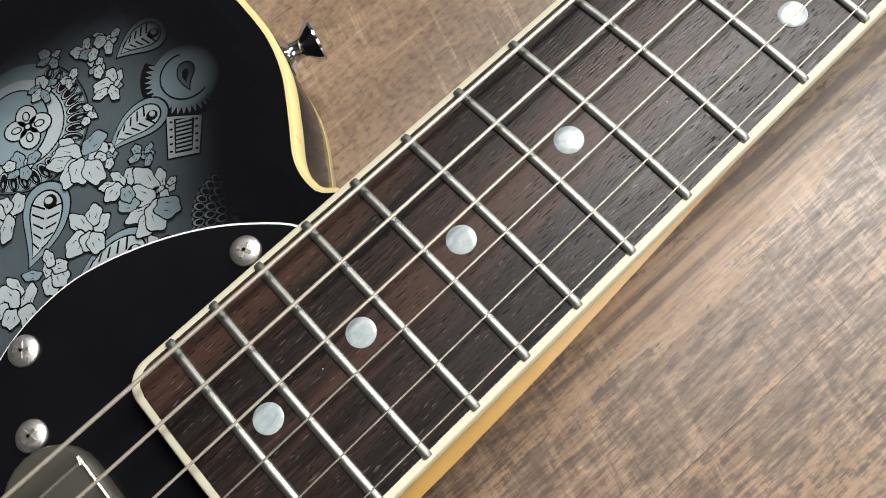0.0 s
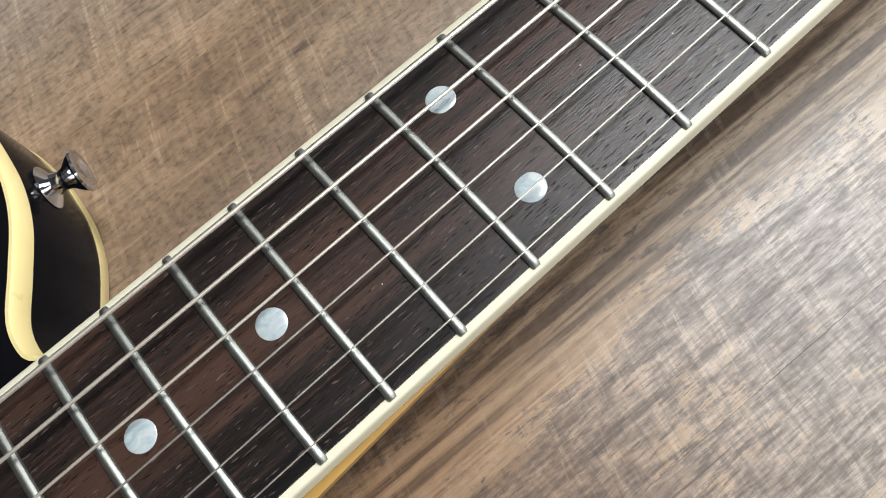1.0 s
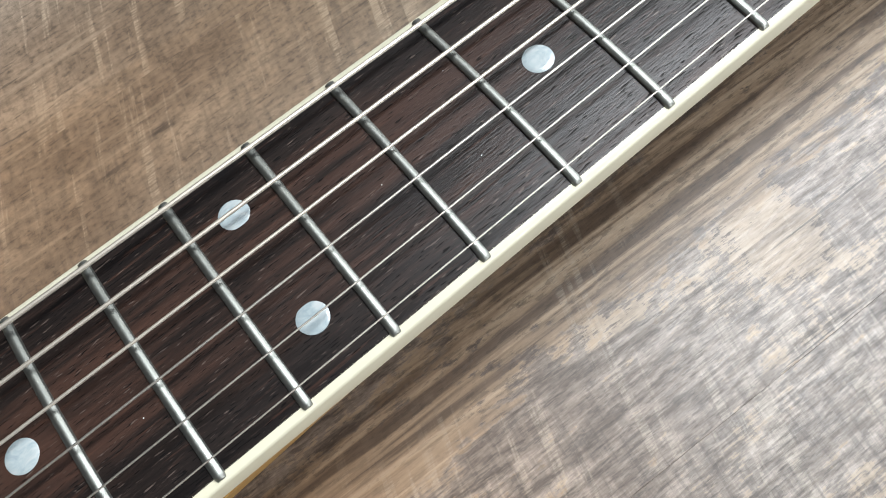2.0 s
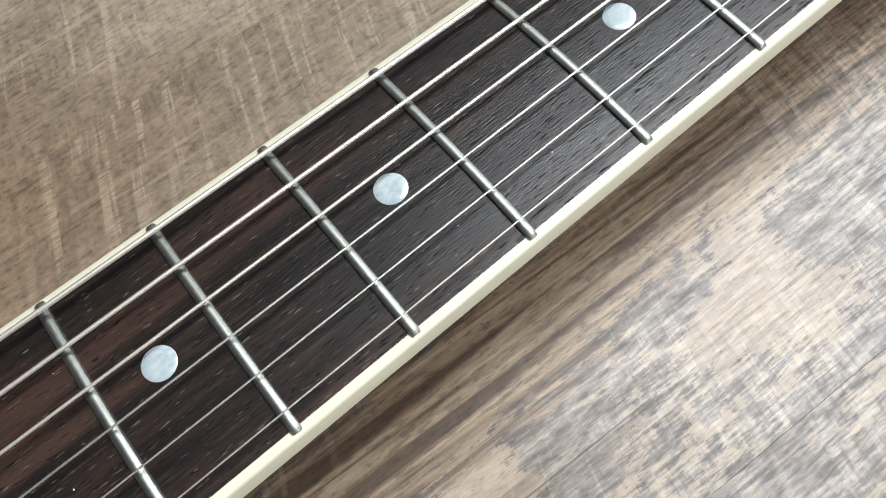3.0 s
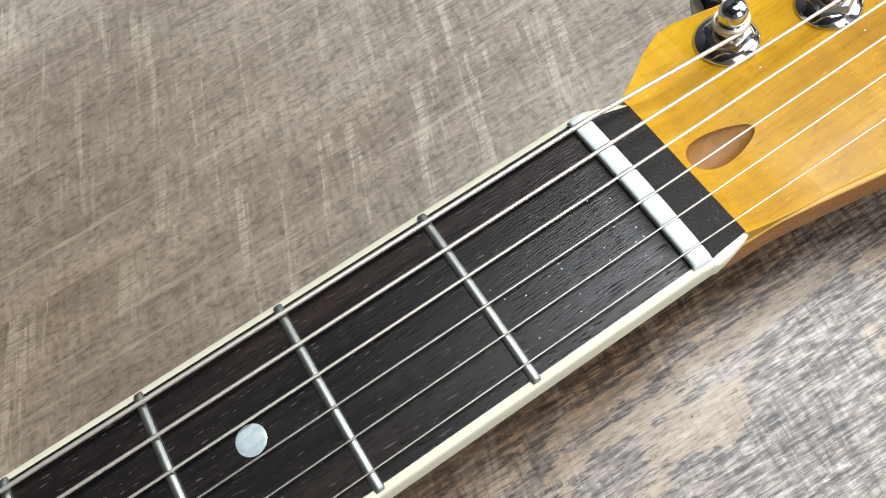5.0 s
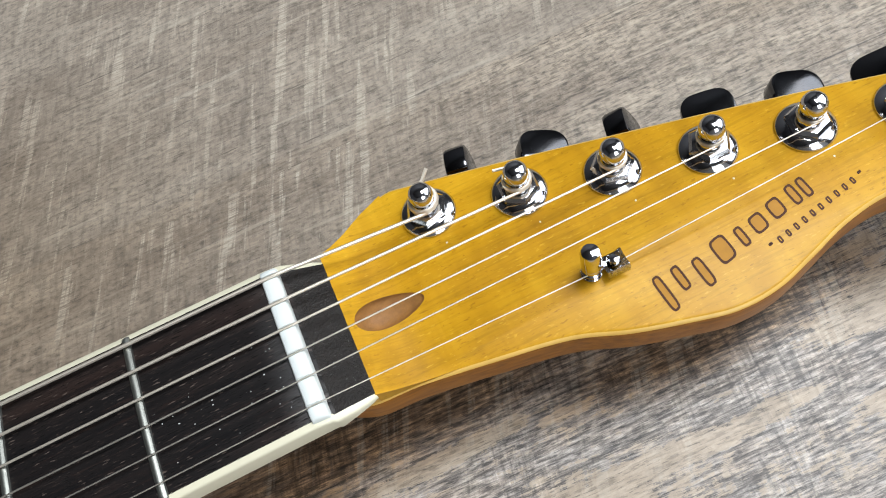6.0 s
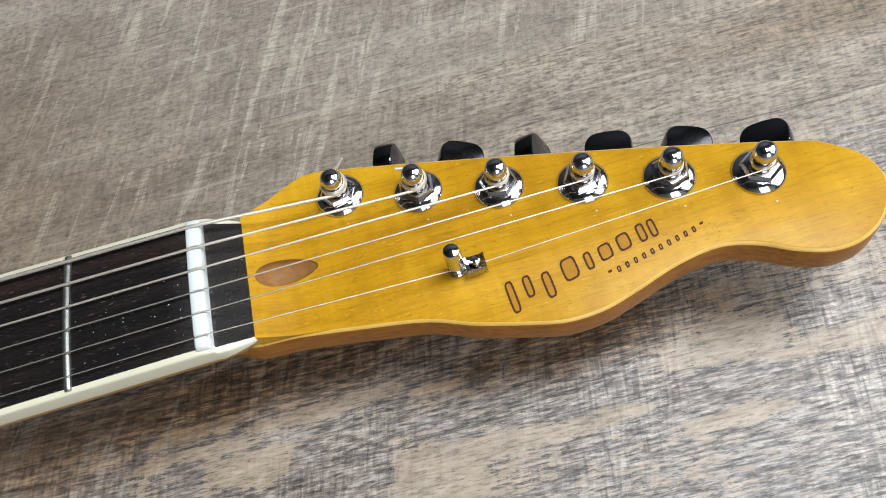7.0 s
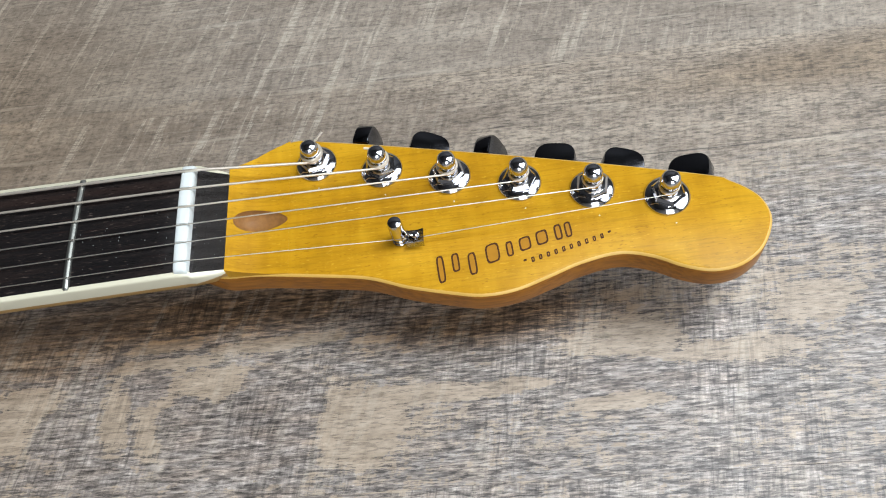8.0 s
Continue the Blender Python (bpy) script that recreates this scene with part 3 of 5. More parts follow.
def scoop():
    """The scooped transition, laid in rings round the routed hollow."""
    bm = bmesh.new()
    x0, x1 = RAMP_X, 0.0335
    low = [(0.0116, -0.0184), (0.0236, -0.0189), (0.0422, -0.0209)]
    high = [(0.0120, 0.0195), (0.0185, 0.0237), (0.0274, 0.0300), (0.0347, 0.0329), (0.0432, 0.0315)]

    def side(rows, x):
        for (ax, ay), (bx, by) in zip(rows, rows[1:]):
            if x <= bx:
                return ay + (by - ay) * (x - ax) / (bx - ax)
        return rows[-1][1]

    edge = []
    for x, y in DIP:
        dx, dy = x - 0.0243, y - 0.0006
        reach = 1.0
        while reach < 12:
            px, py = 0.0243 + dx * reach, 0.0006 + dy * reach
            if not (x0 < px < x1 and side(low, px) - 0.0001 < py < side(high, px) + 0.0001):
                break
            reach += 0.01
        edge.append((min(x1, max(x0, px)), py))
    for cx in (x0, x1):
        for cy in (side(low, cx) - 0.0001, side(high, cx) + 0.0001):
            k = min(range(len(edge)), key=lambda i: math.hypot(edge[i][0] - cx, edge[i][1] - cy))
            edge[k] = (cx, cy)
    n, rings = len(DIP), []
    for k in range(13):
        f = (k / 12) ** 1.3
        ring = []
        for (x, y), (ex, ey) in zip(DIP, edge):
            px = x + (ex - x) * f
            ring.append(bm.verts.new((px, y + (ey - y) * f, ramp_z(px))))
        rings.append(ring)
    rings.append([bm.verts.new((v.co.x, v.co.y, FACE - 0.0018)) for v in rings[-1]])
    for a, b in zip(rings, rings[1:]):
        for i in range(n):
            bm.faces.new((a[i], a[(i + 1) % n], b[(i + 1) % n], b[i]))
    return bm


part("scoop", scoop(), M["amber"], neck)


def routed_dip():
    """The routed hollow behind the nut, deepest towards the nut."""
    bm = bmesh.new()
    rings = []
    for s, d in ((1.0, 0.0), (0.985, 0.0007), (0.9, 0.0016), (0.65, 0.0030), (0.3, 0.0038)):
        cx, cy = 0.0243 - 0.003 * (1 - s), 0.0006
        rings.append([bm.verts.new((cx + (x - 0.0243) * s, cy + (y - 0.0006) * s, ramp_z(cx + (x - 0.0243) * s) - d * (1 - 55 * (x - 0.0243) * s))) for x, y in DIP])
    for a, c in zip(rings, rings[1:]):
        for i in range(64):
            bm.faces.new((a[i], a[(i + 1) % 64], c[(i + 1) % 64], c[i]))
    bm.faces.new(rings[-1])
    for f in bm.faces:
        f.normal_update()
    return bm


part("routed_hollow", routed_dip(), M["bare"], neck, "routed hollow with bare brown wood")


def neck_shaft():
    """The rounded shaft; its heel is a little wider than the fingerboard."""
    bm = bmesh.new()
    rings = []
    xs = [-0.462 + 0.466 * i / 78 for i in range(79)] + [0.0043, 0.008, 0.0120, 0.0143, 0.0146, 0.018, 0.030]
    for x in xs:
        w = board_half(min(x, 0.0)) - 0.0010
        if x > 0:
            w = 0.0207 - 0.15 * x if x < 0.0145 else 0.0188 - 0.30 * (x - 0.0145)
        t = min(1, max(0, (-x - 0.300) / 0.13))
        heel = 0.0037 * t * t * (3 - 2 * t)
        top = ZT - 0.0066 if x < 0.0145 else FACE - 0.0070
        deep = 0.0173 + 0.002 * max(0, -x / 0.46)
        if x > 0.008:
            deep = top - (FACE - 0.0115)
        ring = [bm.verts.new((x, w, top))]
        for j in range(17):
            a = math.pi * j / 16
            ring.append(bm.verts.new((x, (w + heel) * math.cos(a), top - 0.0030 * t - (deep - 0.0030 * t) * math.sin(a) ** (0.95 - 0.33 * t))))
        ring.append(bm.verts.new((x, -w, top)))
        rings.append(ring)
    n = len(rings[0])
    for a, b in zip(rings, rings[1:]):
        for j in range(n):
            bm.faces.new((a[j], a[(j + 1) % n], b[(j + 1) % n], b[j]))
    bm.faces.new(rings[0])
    bm.faces.new(rings[-1][::-1])
    bmesh.ops.remove_doubles(bm, verts=bm.verts[:], dist=0.00001)
    return bm


part("neck_shaft", neck_shaft(), M["satin_amber"], guitar)


def board():
    """Rosewood with its crowned top, square rounded corners at the body end, a lip behind the nut."""
    bm = bmesh.new()
    xs = [END_X + 0.0020 + t for t in (0.0, 0.0006, 0.0016, 0.003, 0.005)] + [END_X + 0.007 + (0.0 - END_X - 0.007) * i / 60 for i in range(61)] + [0.0045, 0.006, 0.0085, 0.0112, 0.0139]
    rings = []
    for x in xs:
        w = board_half(min(x, 0)) - 0.0017
        if x > 0.005:
            w -= 0.16 * (x - 0.005)
        d = x - (END_X + 0.0020)
        if d < 0.005:
            w -= 0.005 - math.sqrt(max(0, 0.005 ** 2 - (0.005 - d) ** 2))
        ring = []
        for j in range(13):
            y = w * (1 - 2 * j / 12)
            z = crown(y)
            if x > 0.003:
                z = min(z, ZT - 0.0028 - max(0, x - 0.0045) * 0.27)
            ring.append(bm.verts.new((x, y, z)))
        low = ZT - 0.0062
        ring.append(bm.verts.new((x, -w, low)))
        ring.append(bm.verts.new((x, w, low)))
        rings.append(ring)
    for a, b in zip(rings, rings[1:]):
        for j in range(15):
            bm.faces.new((a[j], a[(j + 1) % 15], b[(j + 1) % 15], b[j])).material_index = int(a[0].co.x > 0.004)
    bm.faces.new(rings[0])
    bm.faces.new(rings[-1][::-1]).material_index = 1
    return bm


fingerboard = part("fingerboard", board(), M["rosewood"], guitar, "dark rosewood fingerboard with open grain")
fingerboard.data.materials.append(M["raw_black"])


def binding():
    """Plastic strip round the fingerboard: both sides and the body end, run down to the headstock past the nut."""
    bm = bmesh.new()
    path = []
    for i in range(31):
        x = 0.0 + (END_X + 0.006) * i / 30
        path.append((x, board_half(x), 0.0))
    path = [(0.0141, 0.0191, -0.0050), (0.0120, 0.0199, -0.0042), (0.0085, 0.0208, -0.0030), (0.0045, board_half(0) + 0.0003, -0.0014), (0.0036, board_half(0), -0.0006)] + path
    cx, r, hw = END_X + 0.006, 0.006, board_half(END_X)
    corner = [(cx - r * math.sin(a), hw - r + r * math.cos(a), 0.0) for a in [math.pi / 2 * i / 6 for i in range(1, 7)]]
    path += corner + [(END_X, 0.0, 0.0)]
    path += [(x, -y, z) for x, y, z in path[-2::-1]]
    prof = [(0.0, -0.0064), (0.0, -0.0008), (0.0002, -0.0003), (0.0005, -0.00008), (0.0018, 0.0), (0.0018, -0.0064)]
    n, rings = len(path), []
    for i, (x, y, dz) in enumerate(path):
        ax, ay, _ = path[max(i - 1, 0)]
        bx, by, _ = path[min(i + 1, n - 1)]
        tx, ty = bx - ax, by - ay
        ln = math.hypot(tx, ty)
        nx, ny = -ty / ln, tx / ln     # inwards
        if (nx * (-0.2 - x) + ny * (0 - y)) < 0:
            nx, ny = -nx, -ny
        ring = []
        wide = 1.2 if x < END_X + 0.0045 else 1.0
        for d, z in prof:
            px, py = x + nx * d * wide, y + ny * d * wide
            top = crown(py) + dz
            low = ZT - 0.0068
            ring.append(bm.verts.new((px, py, max(low, top + z) if z > -0.004 else low)))
        rings.append(ring)
    m = len(prof)
    for a, b in zip(rings, rings[1:]):
        for j in range(m):
            bm.faces.new((a[j], a[(j + 1) % m], b[(j + 1) % m], b[j]))
    bm.faces.new(rings[0])
    bm.faces.new(rings[-1][::-1])
    return bm


part("edge_binding", binding(), M["binding"], fingerboard, "aged ivory plastic binding")


def fret(x):
    bm = bmesh.new()
    hw = fret_half(x)
    rings = []
    ys = [-hw, -hw + 0.0004, -hw + 0.0012] + [(-hw + 0.0012) + (2 * hw - 0.0024) * i / 12 for i in range(1, 12)] + [hw - 0.0012, hw - 0.0004, hw]
    for i, y in enumerate(ys):
        e = min(i, len(ys) - 1 - i)
        h = (0.00035, 0.0008, 0.0010)[min(e, 2)]
        w = (0.0008, 0.0010, 0.00108)[min(e, 2)]
        z = crown(y)
        rings.append([bm.verts.new((x + w * u, y, z - 0.0004 if v < 0 else z + h * v)) for u, v in ((-1, -1), (-1, 0.12), (-0.86, 0.55), (-0.5, 0.88), (0, 1.0), (0.5, 0.88), (0.86, 0.55), (1, 0.12), (1, -1))])
    for a, b in zip(rings, rings[1:]):
        for j in range(9):
            bm.faces.new((a[j], a[(j + 1) % 9], b[(j + 1) % 9], b[j]))
    bm.faces.new(rings[0])
    bm.faces.new(rings[-1][::-1])
    return bm


for n in range(1, 22):
    part("fret", fret(fret_x(n)), M["nickel"], fingerboard, deg=30)


def dot(x, y):
    bm = bmesh.new()
    prof = [(0.00315, -0.0006), (0.00315, 0.00004), (0.0030, 0.00012), (0.0018, 0.00016)]
    lathe(bm, prof, 32, Matrix.Translation((x, y, crown(y))))
    return bm


for n in (3, 5, 7, 9, 12, 15, 17, 19, 21):
    mid = (fret_x(n) + fret_x(n - 1)) / 2
    for y in ((0.0130, -0.0130) if n == 12 else (0.0,)):
        part("inlay_dot", dot(mid, y), M["pearl"], fingerboard, "round mother-of-pearl position dot")

bm = bmesh.new()
specks = random.Random(3)
for k in range(46):
    x = specks.choice((specks.uniform(-0.034, -0.001), specks.uniform(-0.034, -0.001), specks.uniform(-0.46, 0.0)))
    y = specks.gauss(-0.006, 0.006) if x > -0.034 else specks.uniform(-0.018, 0.018)
    if min(abs(x - fret_x(n)) for n in range(1, 22)) < 0.0016 or abs(y) > 0.017:
        continue
    r, a = specks.uniform(0.00006, 0.00017), specks.uniform(0, 3)
    ring = [bm.verts.new((x + r * (1.6 if q % 2 else 0.8) * math.cos(a + q * 1.05), y + r * math.sin(a + q * 1.05), crown(y) + 0.00004)) for q in range(6)]
    top = bm.verts.new((x, y, crown(y) + 0.00004 + r * 0.7))
    for q in range(6):
        bm.faces.new((ring[q], ring[(q + 1) % 6], top))
for k in range(70):
    x, y = specks.uniform(0.0050, 0.0132), specks.uniform(-0.0165, 0.0165)
    if specks.random() > 0.35 + 0.6 * (y < 0):
        continue
    z, r, a = ZT - 0.0028 - (x - 0.0045) * 0.27 + 0.00004, specks.uniform(0.00003, 0.00007), specks.uniform(0, 3)
    ring = [bm.verts.new((x + r * math.cos(a + q * 1.05), y + r * (1.7 if q % 2 else 0.8) * math.sin(a + q * 1.05), z)) for q in range(6)]
    top = bm.verts.new((x, y, z + r * 0.7))
    for q in range(6):
        bm.faces.new((ring[q], ring[(q + 1) % 6], top))
tagged(part("dust", bm, M["bone"], fingerboard), "scattered white dust specks", kind="stuff")

STRING_Y = ((0.0176, 0.0248), (0.0102, 0.0139), (0.0031, 0.0027), (-0.0037, -0.0074), (-0.0102, -0.0184), (-0.0168, -0.0277))
STRING_R = (0.00050, 0.00041, 0.00032, 0.00023, 0.00019, 0.00016)


def nut_block():
    """A bone bar with rounded edges, its top crowned like the board, and a slot for each string."""
    bm = bmesh.new()
    ys = [(-0.0203, -0.0014), (-0.0199, -0.0004), (-0.0192, 0.0)]
    for (y, _), r in list(zip(STRING_Y, STRING_R))[::-1]:
        ys += [(y - r - 0.00025, 0.0), (y - r, -0.0006), (y + r, -0.0006), (y + r + 0.00025, 0.0)]
    ys += [(0.0192, 0.0), (0.0199, -0.0004), (0.0203, -0.0014)]
    rings = []
    for x, drop in ((-0.0005, 0.0010), (-0.0004, 0.0003), (0.0, 0.0), (0.0012, 0.0), (0.0026, 0.0001), (0.0034, 0.0004), (0.0037, 0.0011)):
        ring = [bm.verts.new((x, y, crown(y) + 0.0016 - drop + dz)) for y, dz in ys]
        rings.append(ring + [bm.verts.new((x, 0.0203, ZT - 0.004)), bm.verts.new((x, -0.0203, ZT - 0.004))])
    n = len(rings[0])
    for a, b in zip(rings, rings[1:]):
        for k in range(n):
            bm.faces.new((a[k], a[(k + 1) % n], b[(k + 1) % n], b[k]))
    bm.faces.new(rings[0][::-1])
    bm.faces.new(rings[-1])
    return bm


part("nut", nut_block(), M["bone"], guitar, "white bone nut with string slots", 50)

# ---- body
BODY = [(-0.4081, 0.0293), (-0.4105, 0.0350), (-0.4095, 0.0427), (-0.4036, 0.0519), (-0.3973, 0.0621), (-0.3938, 0.0717), (-0.3924, 0.0814), (-0.3922, 0.0928), (-0.3947, 0.1067), (-0.4031, 0.1211),
        (-0.4222, 0.1310), (-0.4535, 0.1374), (-0.4883, 0.1373), (-0.5275, 0.1272), (-0.5667, 0.1172), (-0.6058, 0.1149), (-0.6450, 0.1270), (-0.6940, 0.1458), (-0.7380, 0.1493), (-0.7743, 0.1335),
        (-0.7968, 0.0929), (-0.8037, 0.0351), (-0.8038, -0.0418), (-0.7970, -0.1043), (-0.7726, -0.1454), (-0.7334, -0.1604), (-0.6893, -0.1542), (-0.6403, -0.1288), (-0.6011, -0.1092), (-0.5619, -0.1049),
        (-0.5179, -0.1199), (-0.4738, -0.1349), (-0.4395, -0.1346), (-0.4121, -0.1228), (-0.4023, -0.1053), (-0.4121, -0.0881), (-0.4336, -0.0749), (-0.4552, -0.0558), (-0.4649, -0.0386), (-0.4630, -0.0251),
        (-0.4473, -0.0038), (-0.4238, 0.0176)]
BODY_LOOP = spline(BODY, 5)
body = part("body", slab(bmesh.new(), BODY_LOOP, 0.0, BODY_TOP, 0.0012, 3), M["black"], guitar, "black guitar body with a paisley sunburst top")


def edge_strip(loop, z0, z1, top_in):
    """Binding let into the body's edge: proud of the side by a hair, with a narrow top face."""
    bm = bmesh.new()
    out, inn = inset(loop, -0.00015), inset(loop, top_in)
    soft = inset(loop, 0.0007)
    mid = (z0 + z1) / 2
    up = 1 if mid > 0.02 else -1
    za, zb = (z0, z1) if up > 0 else (z1, z0)
    rows = [[(x, y, za) for x, y in inn], [(x, y, za) for x, y in out], [(x, y, zb - up * 0.0010) for x, y in out], [(x, y, zb + up * 0.00012) for x, y in soft], [(x, y, zb + up * 0.00012) for x, y in inn]]
    rows = [[bm.verts.new(p) for p in r] for r in rows]
    n = len(loop)
    for a, b in zip(rows, rows[1:] + rows[:1]):
        for i in range(n):
            bm.faces.new((a[i], a[(i + 1) % n], b[(i + 1) % n], b[i]))
    return bm


part("top_binding", edge_strip(BODY_LOOP, BODY_TOP - 0.0062, BODY_TOP, 0.0015), M["body_binding"], body, "yellowed cream binding")
part("back_binding", edge_strip(BODY_LOOP, 0.0002, 0.0052, 0.0015), M["body_binding"], body, "yellowed cream binding")

# ---- the paisley print under the lacquer
LOOP_NP = np.array(BODY_LOOP)


def burst_at(x, y):
    """How far the sunburst lets the print show: 0 near the edge of the body, 1 further in."""
    d = np.sqrt(((LOOP_NP - (x, y)) ** 2).sum(1).min())
    t = min(1, max(0, (d - 0.0175) / 0.026))
    return t * t * (3 - 2 * t)


def inside(x, y):
    n, hit = len(BODY_LOOP), False
    for i in range(n):
        (ax, ay), (bx, by) = BODY_LOOP[i], BODY_LOOP[i - 1]
        if (ay > y) != (by > y) and x < (bx - ax) * (y - ay) / (by - ay) + ax:
            hit = not hit
    return hit


class Print:
    """Flat shapes of the print, in millimetres round a point, laid in thin layers."""

    def __init__(self):
        self.bm = bmesh.new()
        self.layer = 0.00006
        self.x = self.y = 0.0
        self.c, self.s = 1.0, 0.0

    def at(self, x, y, deg):
        a = radians(deg - 44.5)
        self.x, self.y, self.c, self.s = x, y, math.cos(a), math.sin(a)
        return self

    def shape(self, pts, slot, lift):
        vs = [self.bm.verts.new((self.x + (u * self.c - v * self.s) * 0.001, self.y + (u * self.s + v * self.c) * 0.001, BODY_TOP + self.layer + lift * 0.00003)) for u, v in pts]
        before = len(self.bm.faces)
        cap(self.bm, vs)
        self.bm.faces.ensure_lookup_table()
        for f in self.bm.faces[before:]:
            f.material_index = slot

    def blob(self, u, v, ru, rv, deg, slot, lift, n=14, wob=0.0):
        a = radians(deg)
        pts = []
        for i in range(n):
            t = 2 * math.pi * i / n
            k = 1 + wob * math.sin(3 * t + u)
            p, q = ru * math.cos(t) * k, rv * math.sin(t) * k
            pts.append((u + p * math.cos(a) - q * math.sin(a), v + p * math.sin(a) + q * math.cos(a)))
        self.shape(pts, slot, lift)

    def leaf(self, u, v, length, width, deg, slot=1, lift=2, line=0.35):
        for grow, sl, li in ((line, 3, lift), (0.0, slot, lift + 1)):
            a = radians(deg)
            pts = []
            for i in range(13):
                t = i / 12
                pts.append((length * t - grow + 2 * grow * t, (width / 2 + grow) * math.sin(math.pi * t ** 0.75)))
            pts += [(p, -q * 0.8) for p, q in pts[-2:0:-1]]
            self.shape([(u + p * math.cos(a) - q * math.sin(a), v + p * math.sin(a) + q * math.cos(a)) for p, q in pts], sl, li)

    def drop(self, length, width, bend, grow, slot, lift):
        """A teardrop whose tail bends aside."""
        pts = []
        for i in range(40):
            t = 2 * math.pi * i / 40
            p = (width + grow) * math.sin(t) * math.sin(t / 2) ** 1.2
            q = -(length + grow) * math.cos(t)
            pts.append((p + bend * max(0, -q / length) ** 2, q))
        self.shape(pts, slot, lift)

    def boteh(self, length, width, bend, ring=2):
        self.drop(length, width, bend, 0.5, 3, 4)
        self.drop(length, width, bend, 0.0, ring, 5)
        self.drop(length * 0.80, width * 0.70, bend * 0.8, 0.25, 3, 6)
        self.drop(length * 0.78, width * 0.66, bend * 0.8, 0.0, 1, 7)
        for k in range(5):
            q = length * (0.45 - 0.23 * k)
            w = width * 0.52 * (1 - 0.13 * k)
            for sgn in (-1, 1):
                b = bend * 0.8 * max(0, -q / length) ** 2
                self.shape([(b + sgn * w, q + 0.5), (b + sgn * w * 0.95, q - 0.05), (b + sgn * 0.35, q - 1.3), (b + sgn * 0.3, q - 0.8)], 3, 8)
        self.blob(width * 0.1, length * 0.52, width * 0.22, width * 0.25, 0, 3, 8)
        self.blob(width * 0.05, length * 0.55, width * 0.13, width * 0.12, 0, 1, 9)

    def lobes(self, ru, rv, n, rng, lift=8, pale=0.85):
        """A bunch of pale, irregular, outlined leaves with short dark veins."""
        for k in range(n):
            t = 2 * math.pi * (k + rng.uniform(-0.25, 0.25)) / n
            d = rng.uniform(0.45, 0.95) if k else 0.0
            u, v = ru * d * math.cos(t), rv * d * math.sin(t)
            size = (ru + rv) / 2 * rng.uniform(0.40, 0.62) if k else (ru + rv) / 2 * 0.55
            p, q, a, st = rng.uniform(0, 6), rng.uniform(0, 6), t + rng.uniform(-0.5, 0.5), rng.uniform(0.55, 0.8)
            ring = []
            for i in range(26):
                w = 2 * math.pi * i / 26
                rad = size * (1 + 0.12 * math.sin(2 * w + p) + 0.10 * math.sin(5 * w + q))
                x, y = rad * math.cos(w), rad * st * math.sin(w)
                ring.append((u + x * math.cos(a) - y * math.sin(a), v + x * math.sin(a) + y * math.cos(a)))
            wide = [(u + (x - u) * (1 + 0.38 / size), v + (y - v) * (1 + 0.42 / size)) for x, y in ring]
            self.shape(wide, 3, lift + 2 * k)
            self.shape(ring, 1 if rng.random() < pale else 2, lift + 2 * k + 1)
            c, e = math.cos(a), math.sin(a)
            for off in (-0.25, 0.3):
                x0, y0 = u + size * (-0.2 * c - off * e), v + size * (-0.2 * e + off * c)
                x1, y1 = u + size * (0.34 * c - off * 1.3 * e), v + size * (0.34 * e + off * 1.3 * c)
                self.shape([(x0 - 0.13 * e, y0 + 0.13 * c), (x0 + 0.13 * e, y0 - 0.13 * c), (x1, y1)], 3, lift + 2 * k + 2)

    def loops(self, r, a0, a1, n, depth, lift=4):
        """A band of dark, pale-rimmed loops standing on an arc."""
        arc = [radians(a0 + (a1 - a0) * i / 40) for i in range(41)]
        self.shape([(math.cos(t) * (r + depth * 0.55), math.sin(t) * (r + depth * 0.55)) for t in arc] + [(math.cos(t) * (r - depth * 0.60), math.sin(t) * (r - depth * 0.60)) for t in arc[::-1]], 2, lift)
        for k in range(n):
            t = radians(a0 + (a1 - a0) * (k + 0.5) / n)
            step = radians(abs(a1 - a0)) / n * r
            for du, ru, rv, sl in ((0.0, 0.62, 0.50, 3), (0.0, 0.54, 0.40, 1), (0.04, 0.50, 0.34, 3), (0.18, 0.18, 0.10, 2)):
                self.blob(math.cos(t) * (r + du * depth), math.sin(t) * (r + du * depth), depth * ru, step * rv * 1.05, math.degrees(t) + 14, sl, lift + 1, 14)
                lift += 0.01
        for rr in (r + depth * 0.72, r - depth * 0.72):
            self.arc(rr, a0, a1, 0.34, 3, lift + 2)

    def arc(self, r, a0, a1, line, slot, lift):
        arc = [radians(a0 + (a1 - a0) * i / 40) for i in range(41)]
        self.shape([(math.cos(t) * (r + line / 2), math.sin(t) * (r + line / 2)) for t in arc] + [(math.cos(t) * (r - line / 2), math.sin(t) * (r - line / 2)) for t in arc[::-1]], slot, lift)

